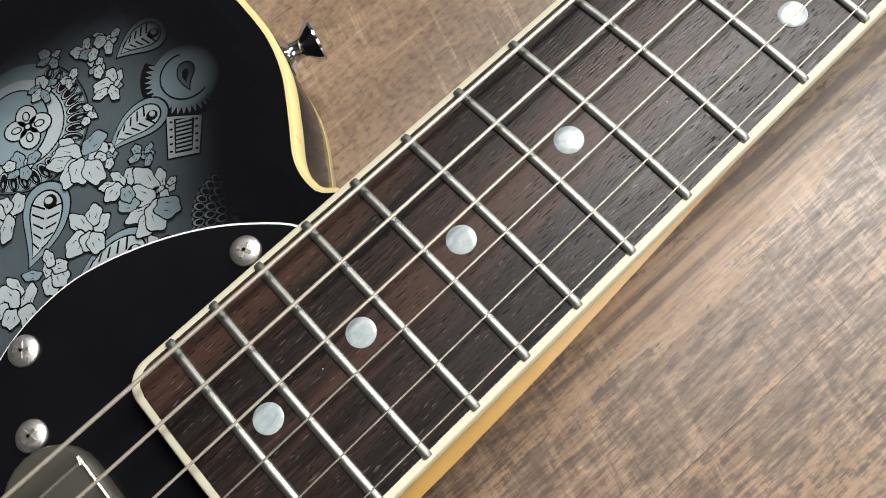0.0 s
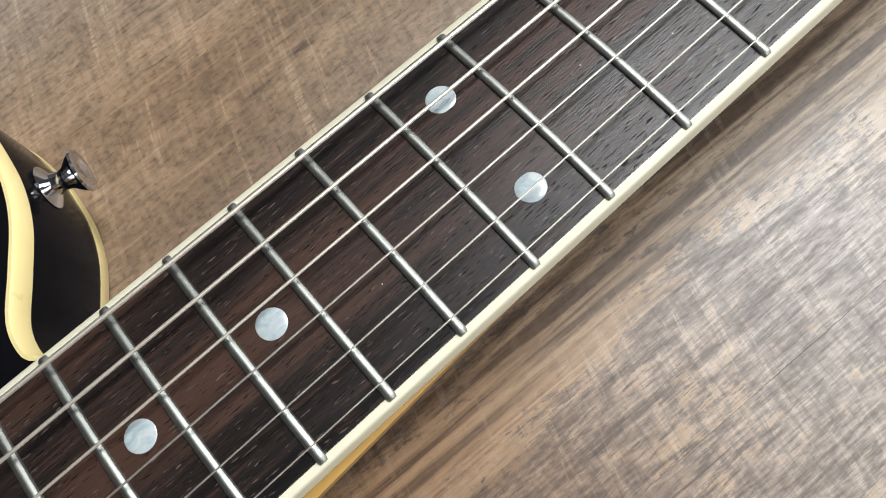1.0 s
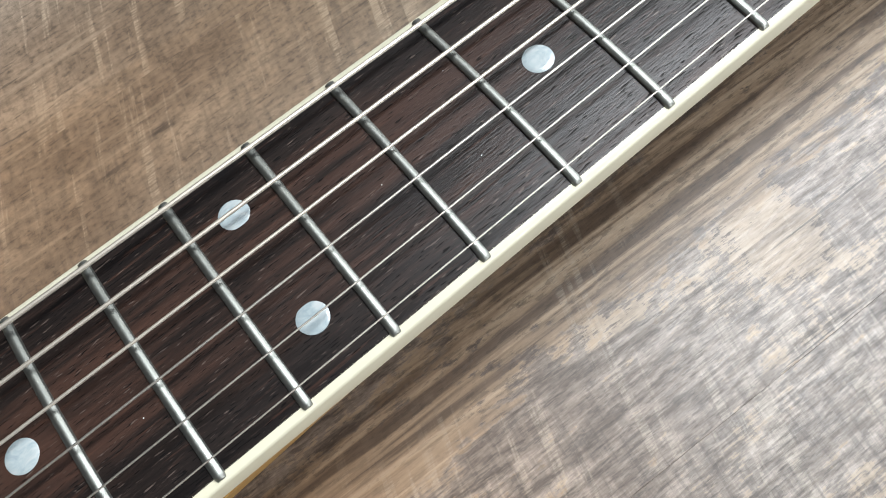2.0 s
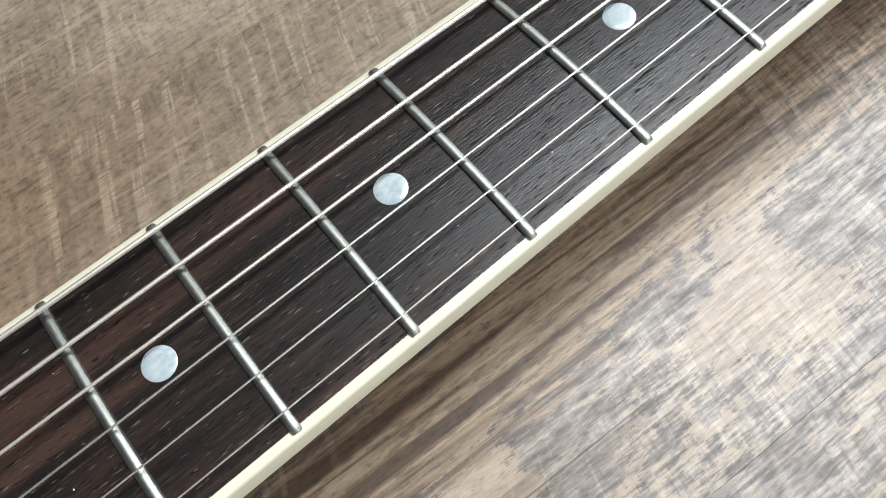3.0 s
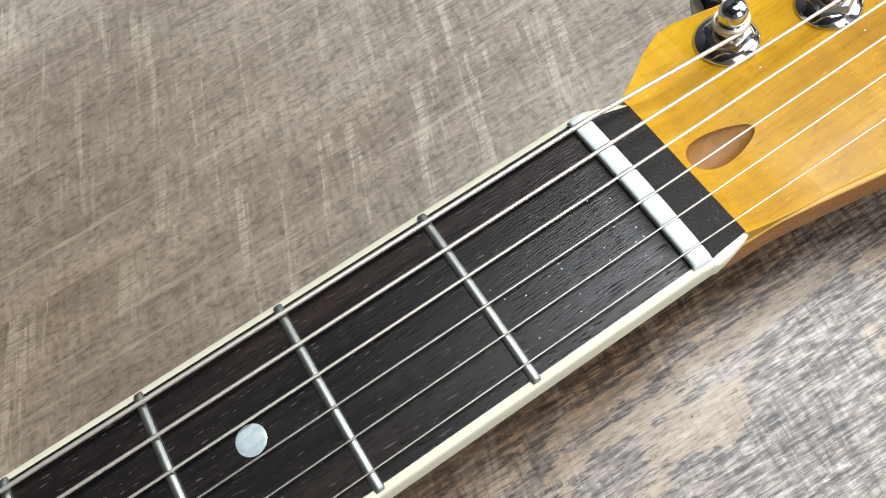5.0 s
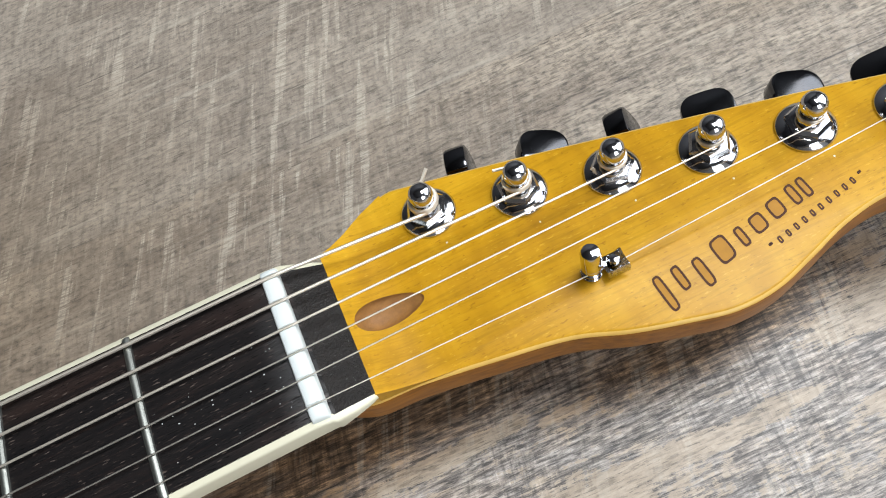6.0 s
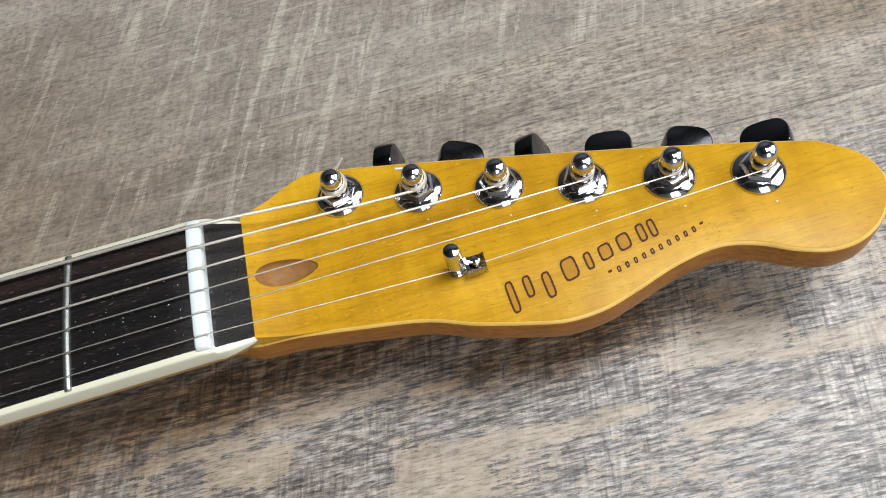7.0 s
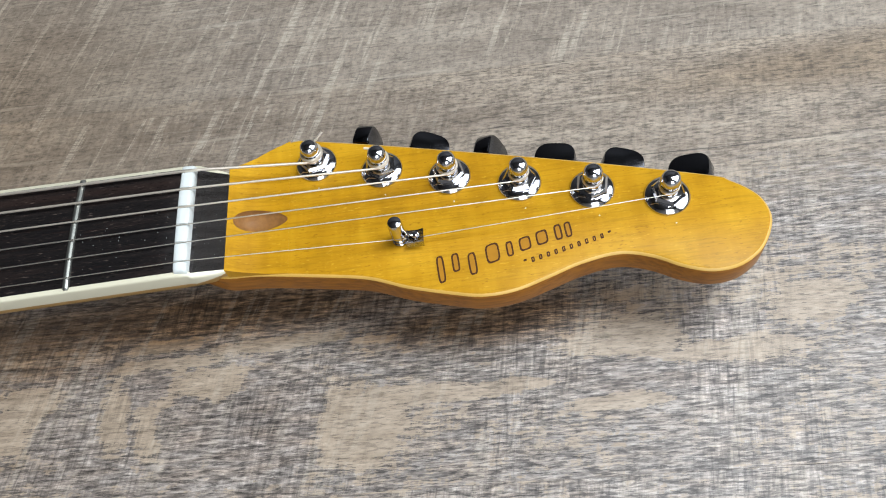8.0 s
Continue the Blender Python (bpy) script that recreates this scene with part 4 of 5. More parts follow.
    def zigzag(self, r, a0, a1, n, depth, slot=2, lift=4):
        """A dark band with a jagged pale inner edge."""
        arc = [radians(a0 + (a1 - a0) * i / 60) for i in range(61)]
        self.shape([(math.cos(t) * (r + depth * 0.8), math.sin(t) * (r + depth * 0.8)) for t in arc] + [(math.cos(t) * (r - depth), math.sin(t) * (r - depth)) for t in arc[::-1]], 3, lift)
        for k in range(n):
            t0, tm, t1 = (radians(a0 + (a1 - a0) * (k + f) / n) for f in (0.0, 0.5, 1.0))
            self.shape([(math.cos(t0) * (r - depth), math.sin(t0) * (r - depth)), (math.cos(tm) * (r + depth * 0.15), math.sin(tm) * (r + depth * 0.15)), (math.cos(t1) * (r - depth), math.sin(t1) * (r - depth))], 1, lift + 1)
            self.shape([(math.cos(t0) * (r - depth * 1.1), math.sin(t0) * (r - depth * 1.1)), (math.cos(tm) * (r - depth * 0.2), math.sin(tm) * (r - depth * 0.2)), (math.cos(t1) * (r - depth * 1.1), math.sin(t1) * (r - depth * 1.1))], slot, lift + 2)

    def scales(self, r, a0, a1, n, depth, lift=4):
        """A row of overlapping outlined scallops."""
        for k in range(n):
            t = radians(a0 + (a1 - a0) * (k + 0.5) / n)
            step = radians(abs(a1 - a0)) / n * r
            for g, sl in ((0.0, 3), (0.32, 1 if k % 3 else 2), (depth * 0.30, 3)):
                self.blob(math.cos(t) * (r - g * 0.4), math.sin(t) * (r - g * 0.4), depth * 0.62 - g * 0.8, step * 0.54 - g * 0.5, math.degrees(t), sl, lift, 14)
                lift += 0.02


rng = random.Random(7)
pr = Print()
# ground of the print, a fine grid so that the burst fades softly
cells = {}


def grid_vert(i, j):
    if (i, j) not in cells:
        cells[i, j] = pr.bm.verts.new((-0.815 + i * 0.004, -0.17 + j * 0.004, BODY_TOP + 0.00004))
    return cells[i, j]


for i in range(106):
    for j in range(83):
        cx, cy = -0.813 + i * 0.004, -0.168 + j * 0.004
        if inside(cx, cy) and np.sqrt(((LOOP_NP - (cx, cy)) ** 2).sum(1).min()) > 0.008:
            pr.bm.faces.new([grid_vert(i + a, j + b) for a, b in ((0, 0), (1, 0), (1, 1), (0, 1))])

pr.at(-0.4527, 0.0990, 0)                    # large boteh with a looped border
pr.drop(16.0, 13.5, -4, 1.0, 2, 0)
pr.blob(0, 0, 12.0, 12.6, 0, 1, 1, 40)
pr.loops(14.4, -100, 75, 17, 4.4, 2)
pr.blob(-1.0, -0.4, 8.6, 10.2, 0, 3, 6, 36)
pr.blob(-1.0, -0.4, 8.2, 9.8, 0, 2, 7, 36)
pr.at(-0.4512, 0.0971, 0)                    # knotted quatrefoil in its middle
for sl, g, li in ((3, 0.4, 12), (1, 0.0, 13), (3, -1.5, 14), (1, -1.85, 15)):
    for k in range(4):
        a = radians(20 + 90 * k)
        pr.blob(2.9 * math.cos(a), 2.9 * math.sin(a), 2.9 + g, 2.5 + g, 20 + 90 * k, sl, li, 20)
pr.blob(0, 0, 1.1, 1.1, 0, 3, 16)
pr.blob(0, 0, 0.6, 0.6, 0, 1, 17)
pr.at(-0.4426, 0.1029, 0).lobes(3.6, 3.2, 6, rng, 10, 0.45)
pr.at(-0.4577, 0.0891, 0).lobes(4.6, 3.2, 6, rng, 10, 0.45)
pr.at(-0.4154, 0.0797, 0)                    # jagged crescent with a blue heart
pr.blob(0, 0, 8.6, 8.6, 0, 2, 0, 36)
pr.zigzag(9.9, 160, 322, 19, 1.7, 2, 2)
pr.arc(6.2, 110, 330, 0.35, 3, 6)
pr.drop(3.6, 2.7, 1.6, 0.4, 3, 6)
pr.drop(3.6, 2.7, 1.6, 0.0, 2, 7)
pr.drop(1.8, 1.1, 0.7, 0.0, 3, 8)
pr.at(-0.4319, 0.0783, -52).boteh(8.6, 6.0, 2.2)
pr.at(-0.4622, 0.0735, 4).boteh(10.4, 7.6, -2.6)
pr.at(-0.4551, 0.0553, -65).boteh(9.8, 7.0, 2.5)
pr.at(-0.4173, 0.0965, -60).boteh(7.0, 6.4, 2.0, 2)
pr.at(-0.4297, 0.0906, 0).lobes(5.0, 4.0, 6, rng)
pr.at(-0.4467, 0.0801, 0).lobes(7.4, 5.2, 9, rng)
pr.at(-0.4405, 0.0763, 0).lobes(3.2, 2.8, 4, rng)
pr.at(-0.4433, 0.0679, 0).lobes(4.6, 4.0, 6, rng)
pr.at(-0.4343, 0.0699, 0).lobes(3.4, 2.8, 5, rng, 8, 0.35)
pr.at(-0.4412, 0.0588, 30).lobes(6.0, 7.0, 9, rng)
pr.at(-0.4356, 0.0596, 0).lobes(3.4, 3.0, 4, rng)
pr.at(-0.4263, 0.0424, 0)                    # rows of scales round an eye
pr.blob(0, 0, 12.4, 12.4, 0, 2, 0, 40)
pr.blob(0, 0, 12.0, 12.0, 0, 3, 1, 40)
for r, n in ((11.0, 30), (8.3, 22), (5.7, 15)):
    pr.scales(r, 30, 330, n, 2.6, 2)
pr.blob(0, 0, 3.6, 3.6, 0, 2, 10, 20)
pr.lobes(2.4, 2.2, 4, rng, 12, 0.5)
pr.at(-0.4251, 0.0674, 8)                    # barred feather
for sl, g in ((3, 0.4), (1, 0.0)):
    pr.shape([(-3.8 - g, -5.4 - g), (3.6 + g, -5.0 - g), (4.4 + g, 4.6 + g), (-4.2 - g, 5.4 + g)], sl, 4 + (sl == 1))
pr.shape([(-2.2, -4.4), (2.0, -4.2), (2.6, 4.2), (-2.4, 4.6)], 3, 6)
for k in range(8):
    pr.shape([(-1.9, -3.9 + 1.05 * k), (1.9, -3.5 + 1.05 * k), (1.9, -2.95 + 1.05 * k), (-1.9, -3.35 + 1.05 * k)], 1, 7)
for k in range(5):
    for x in (-3.1, 3.1):
        pr.blob(x, -3.8 + 1.9 * k, 0.45, 0.3, 0, 3, 7, 8)
pr.at(-0.4688, 0.0816, 0).lobes(6.0, 5.0, 7, rng)
pr.at(-0.4776, 0.0613, 0).lobes(5.4, 5.0, 7, rng)
pr.at(-0.4678, 0.0633, 150).lobes(5.0, 4.0, 6, rng)
pr.at(-0.4549, 0.0634, 0).lobes(5.0, 5.6, 7, rng)
pr.at(-0.4279, 0.1025, 0).lobes(4.2, 2.8, 6, rng)
pr.at(-0.4229, 0.1018, 0).lobes(3.6, 2.6, 5, rng)
pr.at(-0.4293, 0.0975, 0).lobes(3.2, 2.6, 5, rng)
pr.at(-0.4361, 0.0999, 0).lobes(2.6, 2.2, 4, rng)
pr.at(-0.4362, 0.1083, 0).lobes(3.4, 2.6, 5, rng, 8, 0.5)
pr.at(-0.4379, 0.0891, 70).lobes(3.8, 1.8, 4, rng)
pr.at(-0.4472, 0.0481, 0).lobes(4.4, 3.8, 6, rng)
pr.at(-0.4736, 0.0912, 0).lobes(4.0, 4.0, 6, rng)
for k in range(150):                          # the print goes on over the rest of the top
    x, y = rng.uniform(-0.80, -0.43), rng.uniform(-0.15, 0.15)
    if inside(x, y) and not (-0.490 < x and 0.03 < y < 0.125) and burst_at(x, y) > 0.2 and not (-0.62 < x and abs(y) < 0.035):
        pr.at(x, y, rng.uniform(0, 360))
        kind = k % 4
        pr.layer = 0.00006 + 0.0000035 * k
        if kind == 0:
            pr.boteh(rng.uniform(7, 11), rng.uniform(5, 8), rng.choice((-2.4, 2.4)))
        elif kind == 1:
            pr.lobes(rng.uniform(4, 6.5), rng.uniform(3, 5), 7, rng)
        elif kind == 2:
            pr.lobes(rng.uniform(6, 8), rng.uniform(4, 6), 9, rng)
        else:
            pr.loops(rng.uniform(8, 11), 20, 300, 16, 3.0)
            pr.lobes(4.2, 4.0, 6, rng)


def paisley_print():
    me = bpy.data.meshes.new("paisley_print")
    pr.bm.to_mesh(me)
    pr.bm.free()
    for k in ("print_base", "print_light", "print_mid", "print_dark"):
        me.materials.append(M[k])
    at = me.attributes.new("burst", "FLOAT", "POINT")
    at.data.foreach_set("value", [burst_at(v.co.x, v.co.y) for v in me.vertices])
    ob = new("paisley_print", me)
    ob.parent = body
    return tagged(ob, "blue-grey paisley print fading to black")


paisley_print()

# ---- pickguard, its screws, the neck pickup
GUARD = [(-0.4193, 0.0280), (-0.4286, 0.0395), (-0.4414, 0.0484), (-0.4560, 0.0546), (-0.4688, 0.0568), (-0.4844, 0.0545), (-0.5031, 0.0457), (-0.5373, 0.0338), (-0.5765, 0.0277), (-0.6010, 0.0178),
         (-0.6040, -0.0111), (-0.5942, -0.0446), (-0.5717, -0.0704), (-0.5374, -0.0778), (-0.5032, -0.0736), (-0.4787, -0.0599), (-0.4708, -0.0406), (-0.4679, -0.0194), (-0.4551, -0.0000), (-0.4296, 0.0214)]
guard_loop = spline(GUARD, 6)
pickguard = part("pickguard", slab(bmesh.new(), inset(guard_loop, 0.0006), BODY_TOP + 0.0012, BODY_TOP + 0.0027, 0.0004, 2), M["black_plastic"], guitar, "glossy black pickguard with a white edge line")
part("white_ply", slab(bmesh.new(), guard_loop, BODY_TOP + 0.0007, BODY_TOP + 0.0021, 0.0003, 2), M["white_plastic"], pickguard, "white middle layer")


def screw_head(x, y, z, turn):
    bm = bmesh.new()
    lathe(bm, [(0.0036, 0.0), (0.0036, 0.00025), (0.0033, 0.0007), (0.0024, 0.0011), (0.0015, 0.00128)], 28, Matrix.Translation((x, y, z)))
    return bm


def screw_slot(x, y, z, turn):
    bm = bmesh.new()
    for k in range(2):
        r = bmesh.ops.create_cube(bm, size=1.0, matrix=pose(x, y, z + 0.00118, 0, 0, turn + 90 * k) @ Matrix.Diagonal((0.0036, 0.00075, 0.0005, 1)))
    return bm


for x, y, turn in ((-0.4321, 0.0334, 25), (-0.4815, 0.0507, 55), (-0.4903, 0.0343, 10), (-0.5550, 0.0216, 30), (-0.5922, -0.0254, 70), (-0.5423, -0.0682, 15), (-0.4826, -0.0513, 40)):
    head = part("screw", screw_head(x, y, BODY_TOP + 0.0027, turn), M["screw_metal"], pickguard, "chrome cross-head screw")
    part("cross_slot", screw_slot(x, y, BODY_TOP + 0.0027, turn), M["pale_metal"], head)


def rounded_bar(x0, x1, y0, y1):
    r = (x1 - x0) / 2
    cx = (x0 + x1) / 2
    pts = [(cx + r * math.cos(a), y1 - r + r * math.sin(a)) for a in [math.pi * i / 12 for i in range(13)]]
    pts += [(cx - r * math.cos(a), y0 + r - r * math.sin(a)) for a in [math.pi * i / 12 for i in range(13)]]
    return pts


pickup = part("neck_pickup", slab(bmesh.new(), rounded_bar(-0.5035, -0.4823, -0.0360, 0.0305), BODY_TOP + 0.0020, BODY_TOP + 0.0062, 0.0014, 4), M["smoked"], guitar, "dull smoky pickup cover")
rim = [(x, y, BODY_TOP + 0.0063) for x, y in spline([(-0.5022, 0.0190), (-0.5016, 0.0206), (-0.5000, 0.0212), (-0.4858, 0.0212), (-0.4843, 0.0206), (-0.4837, 0.0190), (-0.4837, -0.0240), (-0.4843, -0.0256), (-0.4858, -0.0262), (-0.5000, -0.0262), (-0.5016, -0.0256), (-0.5022, -0.0240)], 4)]
part("cover_rim", tube(bmesh.new(), rim + rim[:2], 0.00055, 8), M["pale_metal"], pickup, "pale raised rim")

bridge = part("bridge", box(bmesh.new(), -0.700, -0.620, -0.043, 0.043, BODY_TOP + 0.0004, BODY_TOP + 0.0022, 0.0006), M["chrome"], guitar, "chrome bridge plate")
for k in range(3):
    bm = bmesh.new()
    tube(bm, [(-0.648, -0.0265 + 0.0185 * k, ZT - 0.0002), (-0.648, -0.0105 + 0.0185 * k, ZT - 0.0002)], 0.0042, 16)
    box(bm, -0.651, -0.645, -0.0225 + 0.0185 * k, -0.0145 + 0.0185 * k, BODY_TOP + 0.002, ZT + 0.002)
    part("saddle", bm, M["nickel"], bridge)

# ---- strap button on the shoulder of the body
bm = bmesh.new()
turn = Matrix.Translation((-0.3929, 0.0782, 0.0215)) @ pose(0, 0, 0, 0, 90, -14) @ Matrix.Scale(0.82, 4)
lathe(bm, [(0.0030, -0.001), (0.0068, 0.0), (0.0070, 0.0012), (0.0056, 0.0022), (0.0036, 0.0034), (0.0031, 0.0056), (0.0036, 0.0078), (0.0062, 0.0108), (0.0070, 0.0120), (0.0068, 0.0127), (0.0036, 0.0131), (0.0022, 0.0124)], 28, turn)
part("strap_button", bm, M["chrome"], body, "polished chrome strap button")

# ---- tuners
RAKE = math.degrees(math.atan2(-0.0062, 0.02277))
KNOB_TURN = (82, 20, 65, -8, 12, -25)


def tuner(i):
    tx, ty = 0.0430 + 0.02277 * i, 0.0211 - 0.0062 * i
    here = Matrix.Translation((tx, ty, FACE))
    bm = lathe(bmesh.new(), [(0.0072, -0.0002), (0.0073, 0.0003), (0.0071, 0.0007), (0.0066, 0.0012), (0.0056, 0.0018), (0.0050, 0.0021)], 36, here)
    base = part("tuner", bm, M["chrome"], guitar, "chrome sealed tuning machine")
    bm = lathe(bmesh.new(), [(0.0054, 0.0012), (0.0055, 0.0032), (0.0047, 0.0040), (0.0036, 0.0042)], 6, here @ pose(0, 0, 0, 0, 0, 17 * i + 10))
    part("hex_nut", bm, M["chrome"], base, deg=20)
    bm = lathe(bmesh.new(), [(0.0030, 0.0030), (0.0030, 0.0054), (0.0026, 0.0060), (0.0026, 0.0074), (0.0029, 0.0078), (0.0031, 0.0084), (0.0031, 0.0098), (0.0028, 0.0109), (0.0020, 0.0118), (0.0008, 0.0121)], 28, here)
    part("post", bm, M["chrome"], base)
    coils = 2 if i < 3 else 3
    r = STRING_R[i]
    pts = []
    for k in range(coils * 14 + 1):
        a = 2 * math.pi * k / 14 + math.pi / 2
        pts.append((tx + (0.0030 + r) * math.cos(a), ty + (0.0030 + r) * math.sin(a), FACE + 0.0058 + 1.9 * r * k / 14))
    if i < 2:
        e = Vector(pts[-1])
        pts += [e + Vector((0.0020 + 0.0008 * i, 0.0010, 0.0004)), e + Vector((0.0042 if i == 0 else -0.0030, 0.0032, 0.0012))] if i == 0 else [e + Vector((-0.0016, 0.0003, 0.0004)), e + Vector((-0.0044, 0.0006, 0.0010))]
    part("string_winding", tube(bmesh.new(), pts, r, 6), M["wound"] if i < 3 else M["steel"], base)
    # gear housing and key behind the headstock
    bm = box(bmesh.new(), tx - 0.0050, tx + 0.0120, ty - 0.0065, ty + 0.0080, FACE - 0.0260, FACE - 0.0137, 0.0022, 3)
    bmesh.ops.rotate(bm, verts=bm.verts[:], cent=(tx, ty, 0), matrix=Matrix.Rotation(radians(RAKE), 3, "Z"))
    part("gear_housing", bm, M["chrome"], base)
    kx, ky, kz = tx + 0.0149, ty + 0.0203, FACE - 0.0196
    ux, uy = 0.2425, 0.970
    bm = tube(bmesh.new(), [(kx - 0.020 * ux, ky - 0.020 * uy, kz), (kx - 0.004 * ux, ky - 0.004 * uy, kz)], 0.0021, 12)
    part("key_shaft", bm, M["chrome"], base)
    bm = bmesh.new()
    out = []
    for k in range(28):
        a = 2 * math.pi * k / 28
        c, s = math.cos(a), math.sin(a)
        out.append((0.0074 * math.copysign(abs(c) ** 0.55, c), 0.0053 * math.copysign(abs(s) ** 0.62, s) - 0.0012 * c * c))
    slab(bm, out, -0.0033, 0.0033, 0.0009, 2)
    bmesh.ops.transform(bm, verts=bm.verts[:], matrix=Matrix.Translation((kx, ky, kz)) @ pose(0, 0, 0, 0, 0, RAKE) @ pose(0, 0, 0, 0, KNOB_TURN[i], 0))
    part("key", bm, M["darkened_chrome"], base, "chrome tuning key with dark reflections painted in")
    bm = lathe(bmesh.new(), [(0.00028, 0.0), (0.00025, 0.00005), (0.0001, 0.00007)], 8, Matrix.Translation((tx + 0.0008, ty - 0.0100, FACE)))
    part("pin_mark", bm, M["binding"], base)
    return tx, ty


POSTS = [tuner(i) for i in range(6)]

# ---- strings, from the bridge over the nut to the posts
TREE = (0.0758, -0.0147)
for i in range(6):
    y0, y1 = STRING_Y[i]
    r = STRING_R[i]
    top = crown(y0) + 0.0010 + r
    pts = [(-0.648, y1, ZT + 0.0040 + r), (0.0, y0, top), (0.0035, y0 * 0.998, top)]
    tx, ty = POSTS[i]
    if i == 5:
        pts += [(TREE[0] - 0.0012, TREE[1], FACE + 0.0030), (TREE[0] + 0.0024, TREE[1], FACE + 0.0030)]
    pts += [(tx - 0.0004, ty - 0.0030 - r, FACE + 0.0062)]
    fine = []
    for a, b in zip(pts, pts[1:]):
        fine += [Vector(a).lerp(Vector(b), k / 10) for k in range(10)]
    part("string", tube(bmesh.new(), fine + [Vector(pts[-1])], r, 8), M["wound"] if i < 3 else M["steel"], guitar, "wound nickel string" if i < 3 else "thin plain steel string")

# ---- string tree
here = Matrix.Translation((0.0708, -0.0134, FACE))
prof = [(0.0025, 0.0), (0.0025, 0.0009), (0.0021, 0.0012), (0.0024, 0.0016), (0.0024, 0.0025), (0.0019, 0.0029), (0.0019, 0.0033), (0.0023, 0.0037), (0.0023, 0.0045), (0.0020, 0.0049), (0.0024, 0.0053), (0.0024, 0.0108), (0.0021, 0.0119), (0.0009, 0.0124)]
tree = part("string_tree", lathe(bmesh.new(), prof, 28, here), M["chrome"], guitar, "chrome string guide pillar")
bm = bmesh.new()
rows = []
for v, z in ((-0.0026, 0.0012), (-0.0027, 0.0034), (-0.0022, 0.0043), (-0.0008, 0.0036), (0.0008, 0.0036), (0.0022, 0.0043), (0.0027, 0.0034), (0.0026, 0.0012)):
    rows.append([bm.verts.new((TREE[0] + dx, TREE[1] + v * k, FACE + z + dz)) for dx, dz, k in ((-0.0026, 0.0003, 1.0), (-0.0016, 0.0, 0.94), (0.0016, 0.0, 0.94), (0.0030, 0.0004, 1.02))])
for a, b in zip(rows, rows[1:]):
    for j in range(3):
        bm.faces.new((a[j], a[j + 1], b[j + 1], b[j]))
bmesh.ops.solidify(bm, geom=bm.faces[:], thickness=0.0006)
lathe(bm, [(0.0009, 0.0), (0.0009, 0.0040), (0.0014, 0.0044), (0.0011, 0.0052), (0.0004, 0.0054)], 16, Matrix.Translation((TREE[0] + 0.0002, TREE[1] + 0.0002, FACE)))
part("clip", bm, M["chrome"], tree)

# ---- burnt-in mark on the headstock: plain slanted shapes


def ring_bar(bm, x, y, w, h, deg, line):
    """A hollow rounded bar."""
    a = radians(deg)
    outer, inner = [], []
    for k in range(20):
        t = 2 * math.pi * k / 20
        c, s = math.cos(t), math.sin(t)
        for lst, ww, hh in ((outer, w / 2, h / 2), (inner, w / 2 - line, h / 2 - line)):
            u, v = ww * math.copysign(abs(c) ** 0.5, c), hh * math.copysign(abs(s) ** 0.5, s)
            u += 0.18 * v
            lst.append(bm.verts.new((x + u * math.cos(a) - v * math.sin(a), y + u * math.sin(a) + v * math.cos(a), FACE + 0.00005)))
    for k in range(20):
        bm.faces.new((outer[k], outer[(k + 1) % 20], inner[(k + 1) % 20], inner[k]))
    if w > 0.0015:
        bm.faces.new([bm.verts.new((v.co.x, v.co.y, FACE + 0.00003)) for v in inner]).material_index = 1


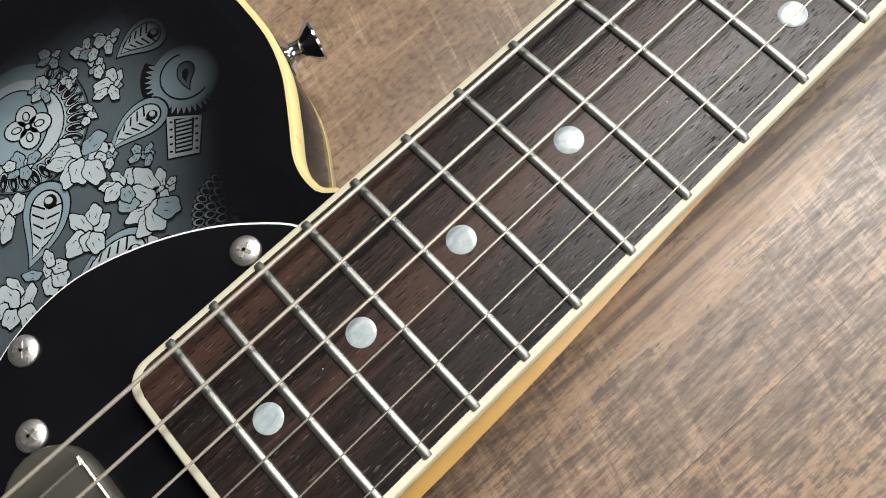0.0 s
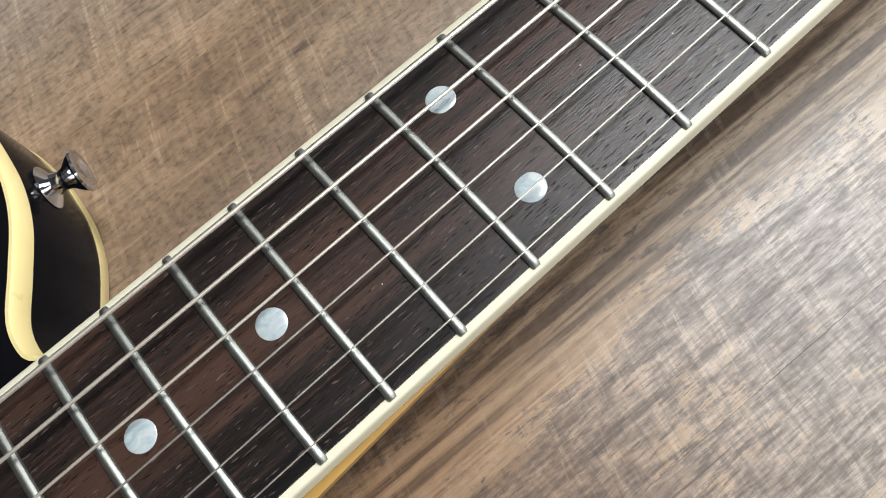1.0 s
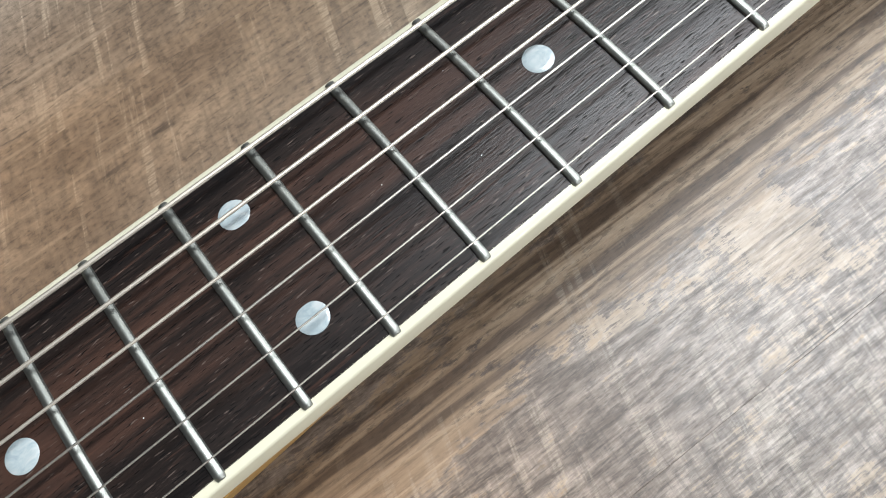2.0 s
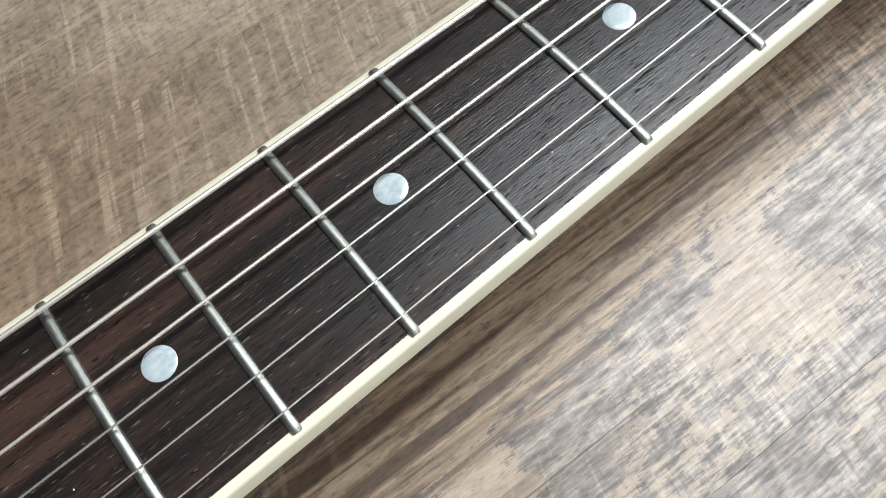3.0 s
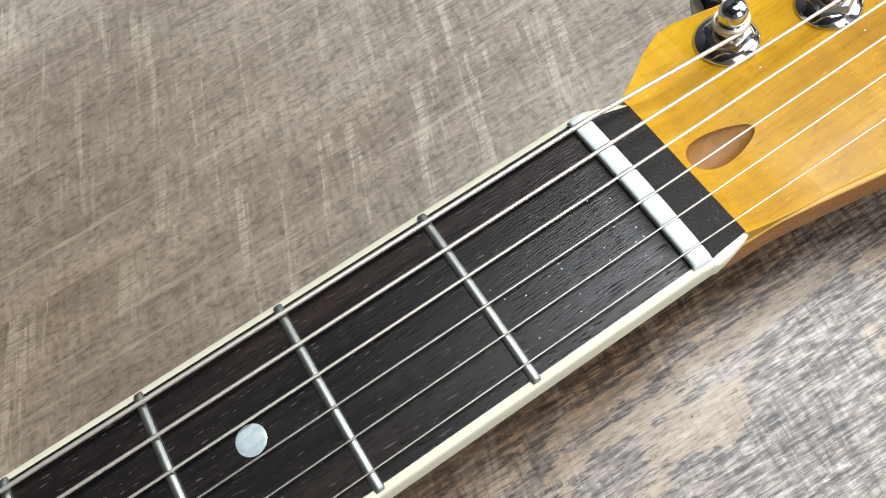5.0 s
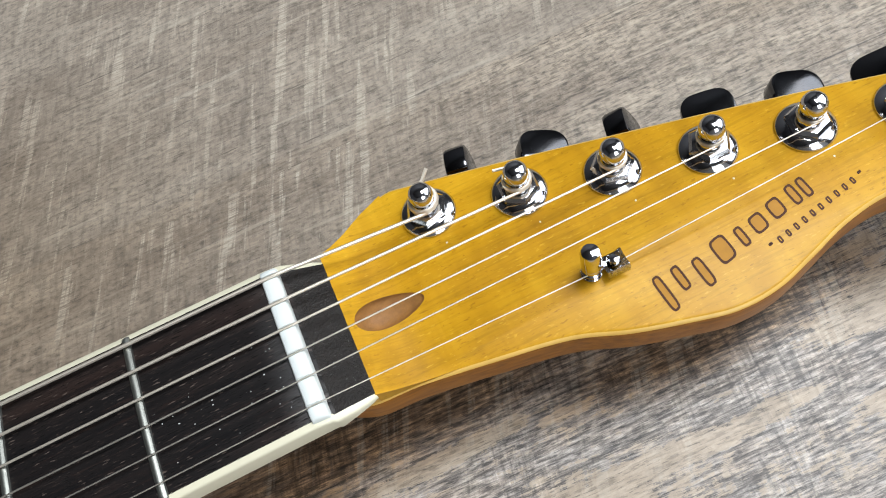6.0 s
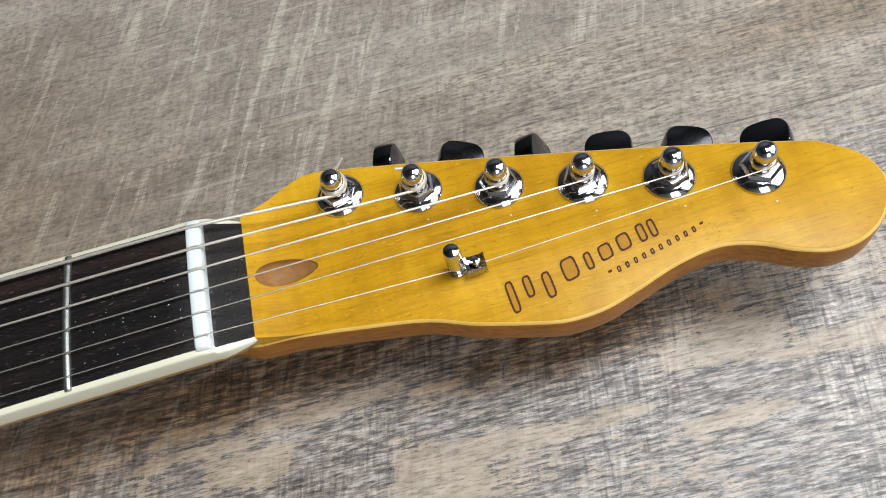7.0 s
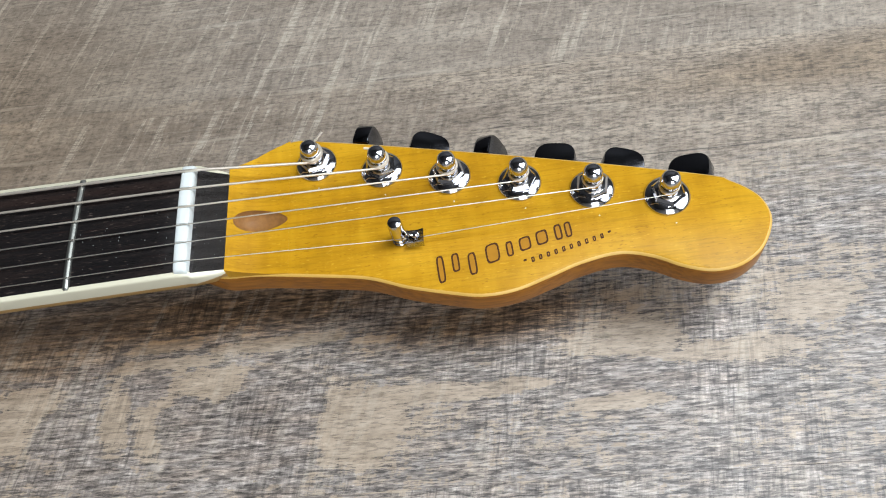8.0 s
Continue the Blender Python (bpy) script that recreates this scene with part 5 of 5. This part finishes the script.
for x, y, w, h in ((0.0831, -0.0257, 0.0023, 0.0095), (0.0879, -0.0239, 0.0023, 0.0065), (0.0932, -0.0250, 0.0025, 0.0078), (0.0998, -0.0222, 0.0042, 0.0067), (0.1053, -0.0215, 0.0021, 0.0053), (0.1103, -0.0203, 0.0036, 0.0048), (0.1158, -0.0189, 0.0036, 0.0050), (0.1211, -0.0178, 0.0023, 0.0055), (0.1243, -0.0173, 0.0021, 0.0055)):
    bm = bmesh.new()
    ring_bar(bm, x, y, w * 1.1, h, 14, 0.00058)
    part("burnt_mark", bm, M["burnt"], neck, "burnt-in brown ornamental mark").data.materials.append(M["scorched"])
for k in range(12):
    f = k / 11
    quote = k in (0, 11)
    bm = bmesh.new()
    ring_bar(bm, 0.1096 + 0.0272 * f, -0.0268 + 0.0062 * f + (0.0006 if quote else 0), 0.0011, 0.0007 if quote else 0.0018, 14, 0.00045)
    part("small_burnt_mark", bm, M["burnt"], neck)

# ---------------------------------------------------------------- floor planks
PLANK_W, SEAM, SKEW = 0.166, 0.0846, -2.3


def plank_mesh(length):
    bm = bmesh.new()
    box(bm, 0, length, 0.00001, PLANK_W - 0.00001, -0.0022, 0.0)
    es = [e for e in bm.edges if all(v.co.z > -0.001 for v in e.verts)]
    bmesh.ops.bevel(bm, geom=es, offset=0.00005, segments=1, affect="EDGES")
    me = bpy.data.meshes.new("plank")
    bm.to_mesh(me)
    bm.free()
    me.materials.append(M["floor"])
    return me


LONG = 1.22
ends = []
plank_full = plank_mesh(LONG - 0.0003)
for row in range(-11, 10):
    y = SEAM - PLANK_W + row * PLANK_W
    if y < ROOM_Y0 or y + PLANK_W > ROOM_Y1:
        continue
    start = (-0.72, -0.95, -0.60, -0.82)[row % 4]
    k = math.ceil((ROOM_X0 - start) / LONG)
    lean = (y + PLANK_W / 2) * math.sin(radians(SKEW))
    ends.append((ROOM_X0 + lean + 0.004, start + k * LONG - 0.0003, y))
    while start + (k + 1) * LONG <= ROOM_X1:
        ob = new("plank", plank_full)
        ob.matrix_world = pose(0, 0, 0, 0, 0, SKEW) @ Matrix.Translation((start + k * LONG, y, 0.0))
        ob.parent = floor
        k += 1
    ends.append((start + k * LONG, ROOM_X1 + lean - 0.004, y))
# sawn-off planks along the east and west walls
for x0, x1, y in ends:
    if x1 - x0 > 0.02:
        ob = new("plank", plank_mesh(x1 - x0))
        ob.matrix_world = pose(0, 0, 0, 0, 0, SKEW) @ Matrix.Translation((x0, y, 0.0))
        ob.parent = floor
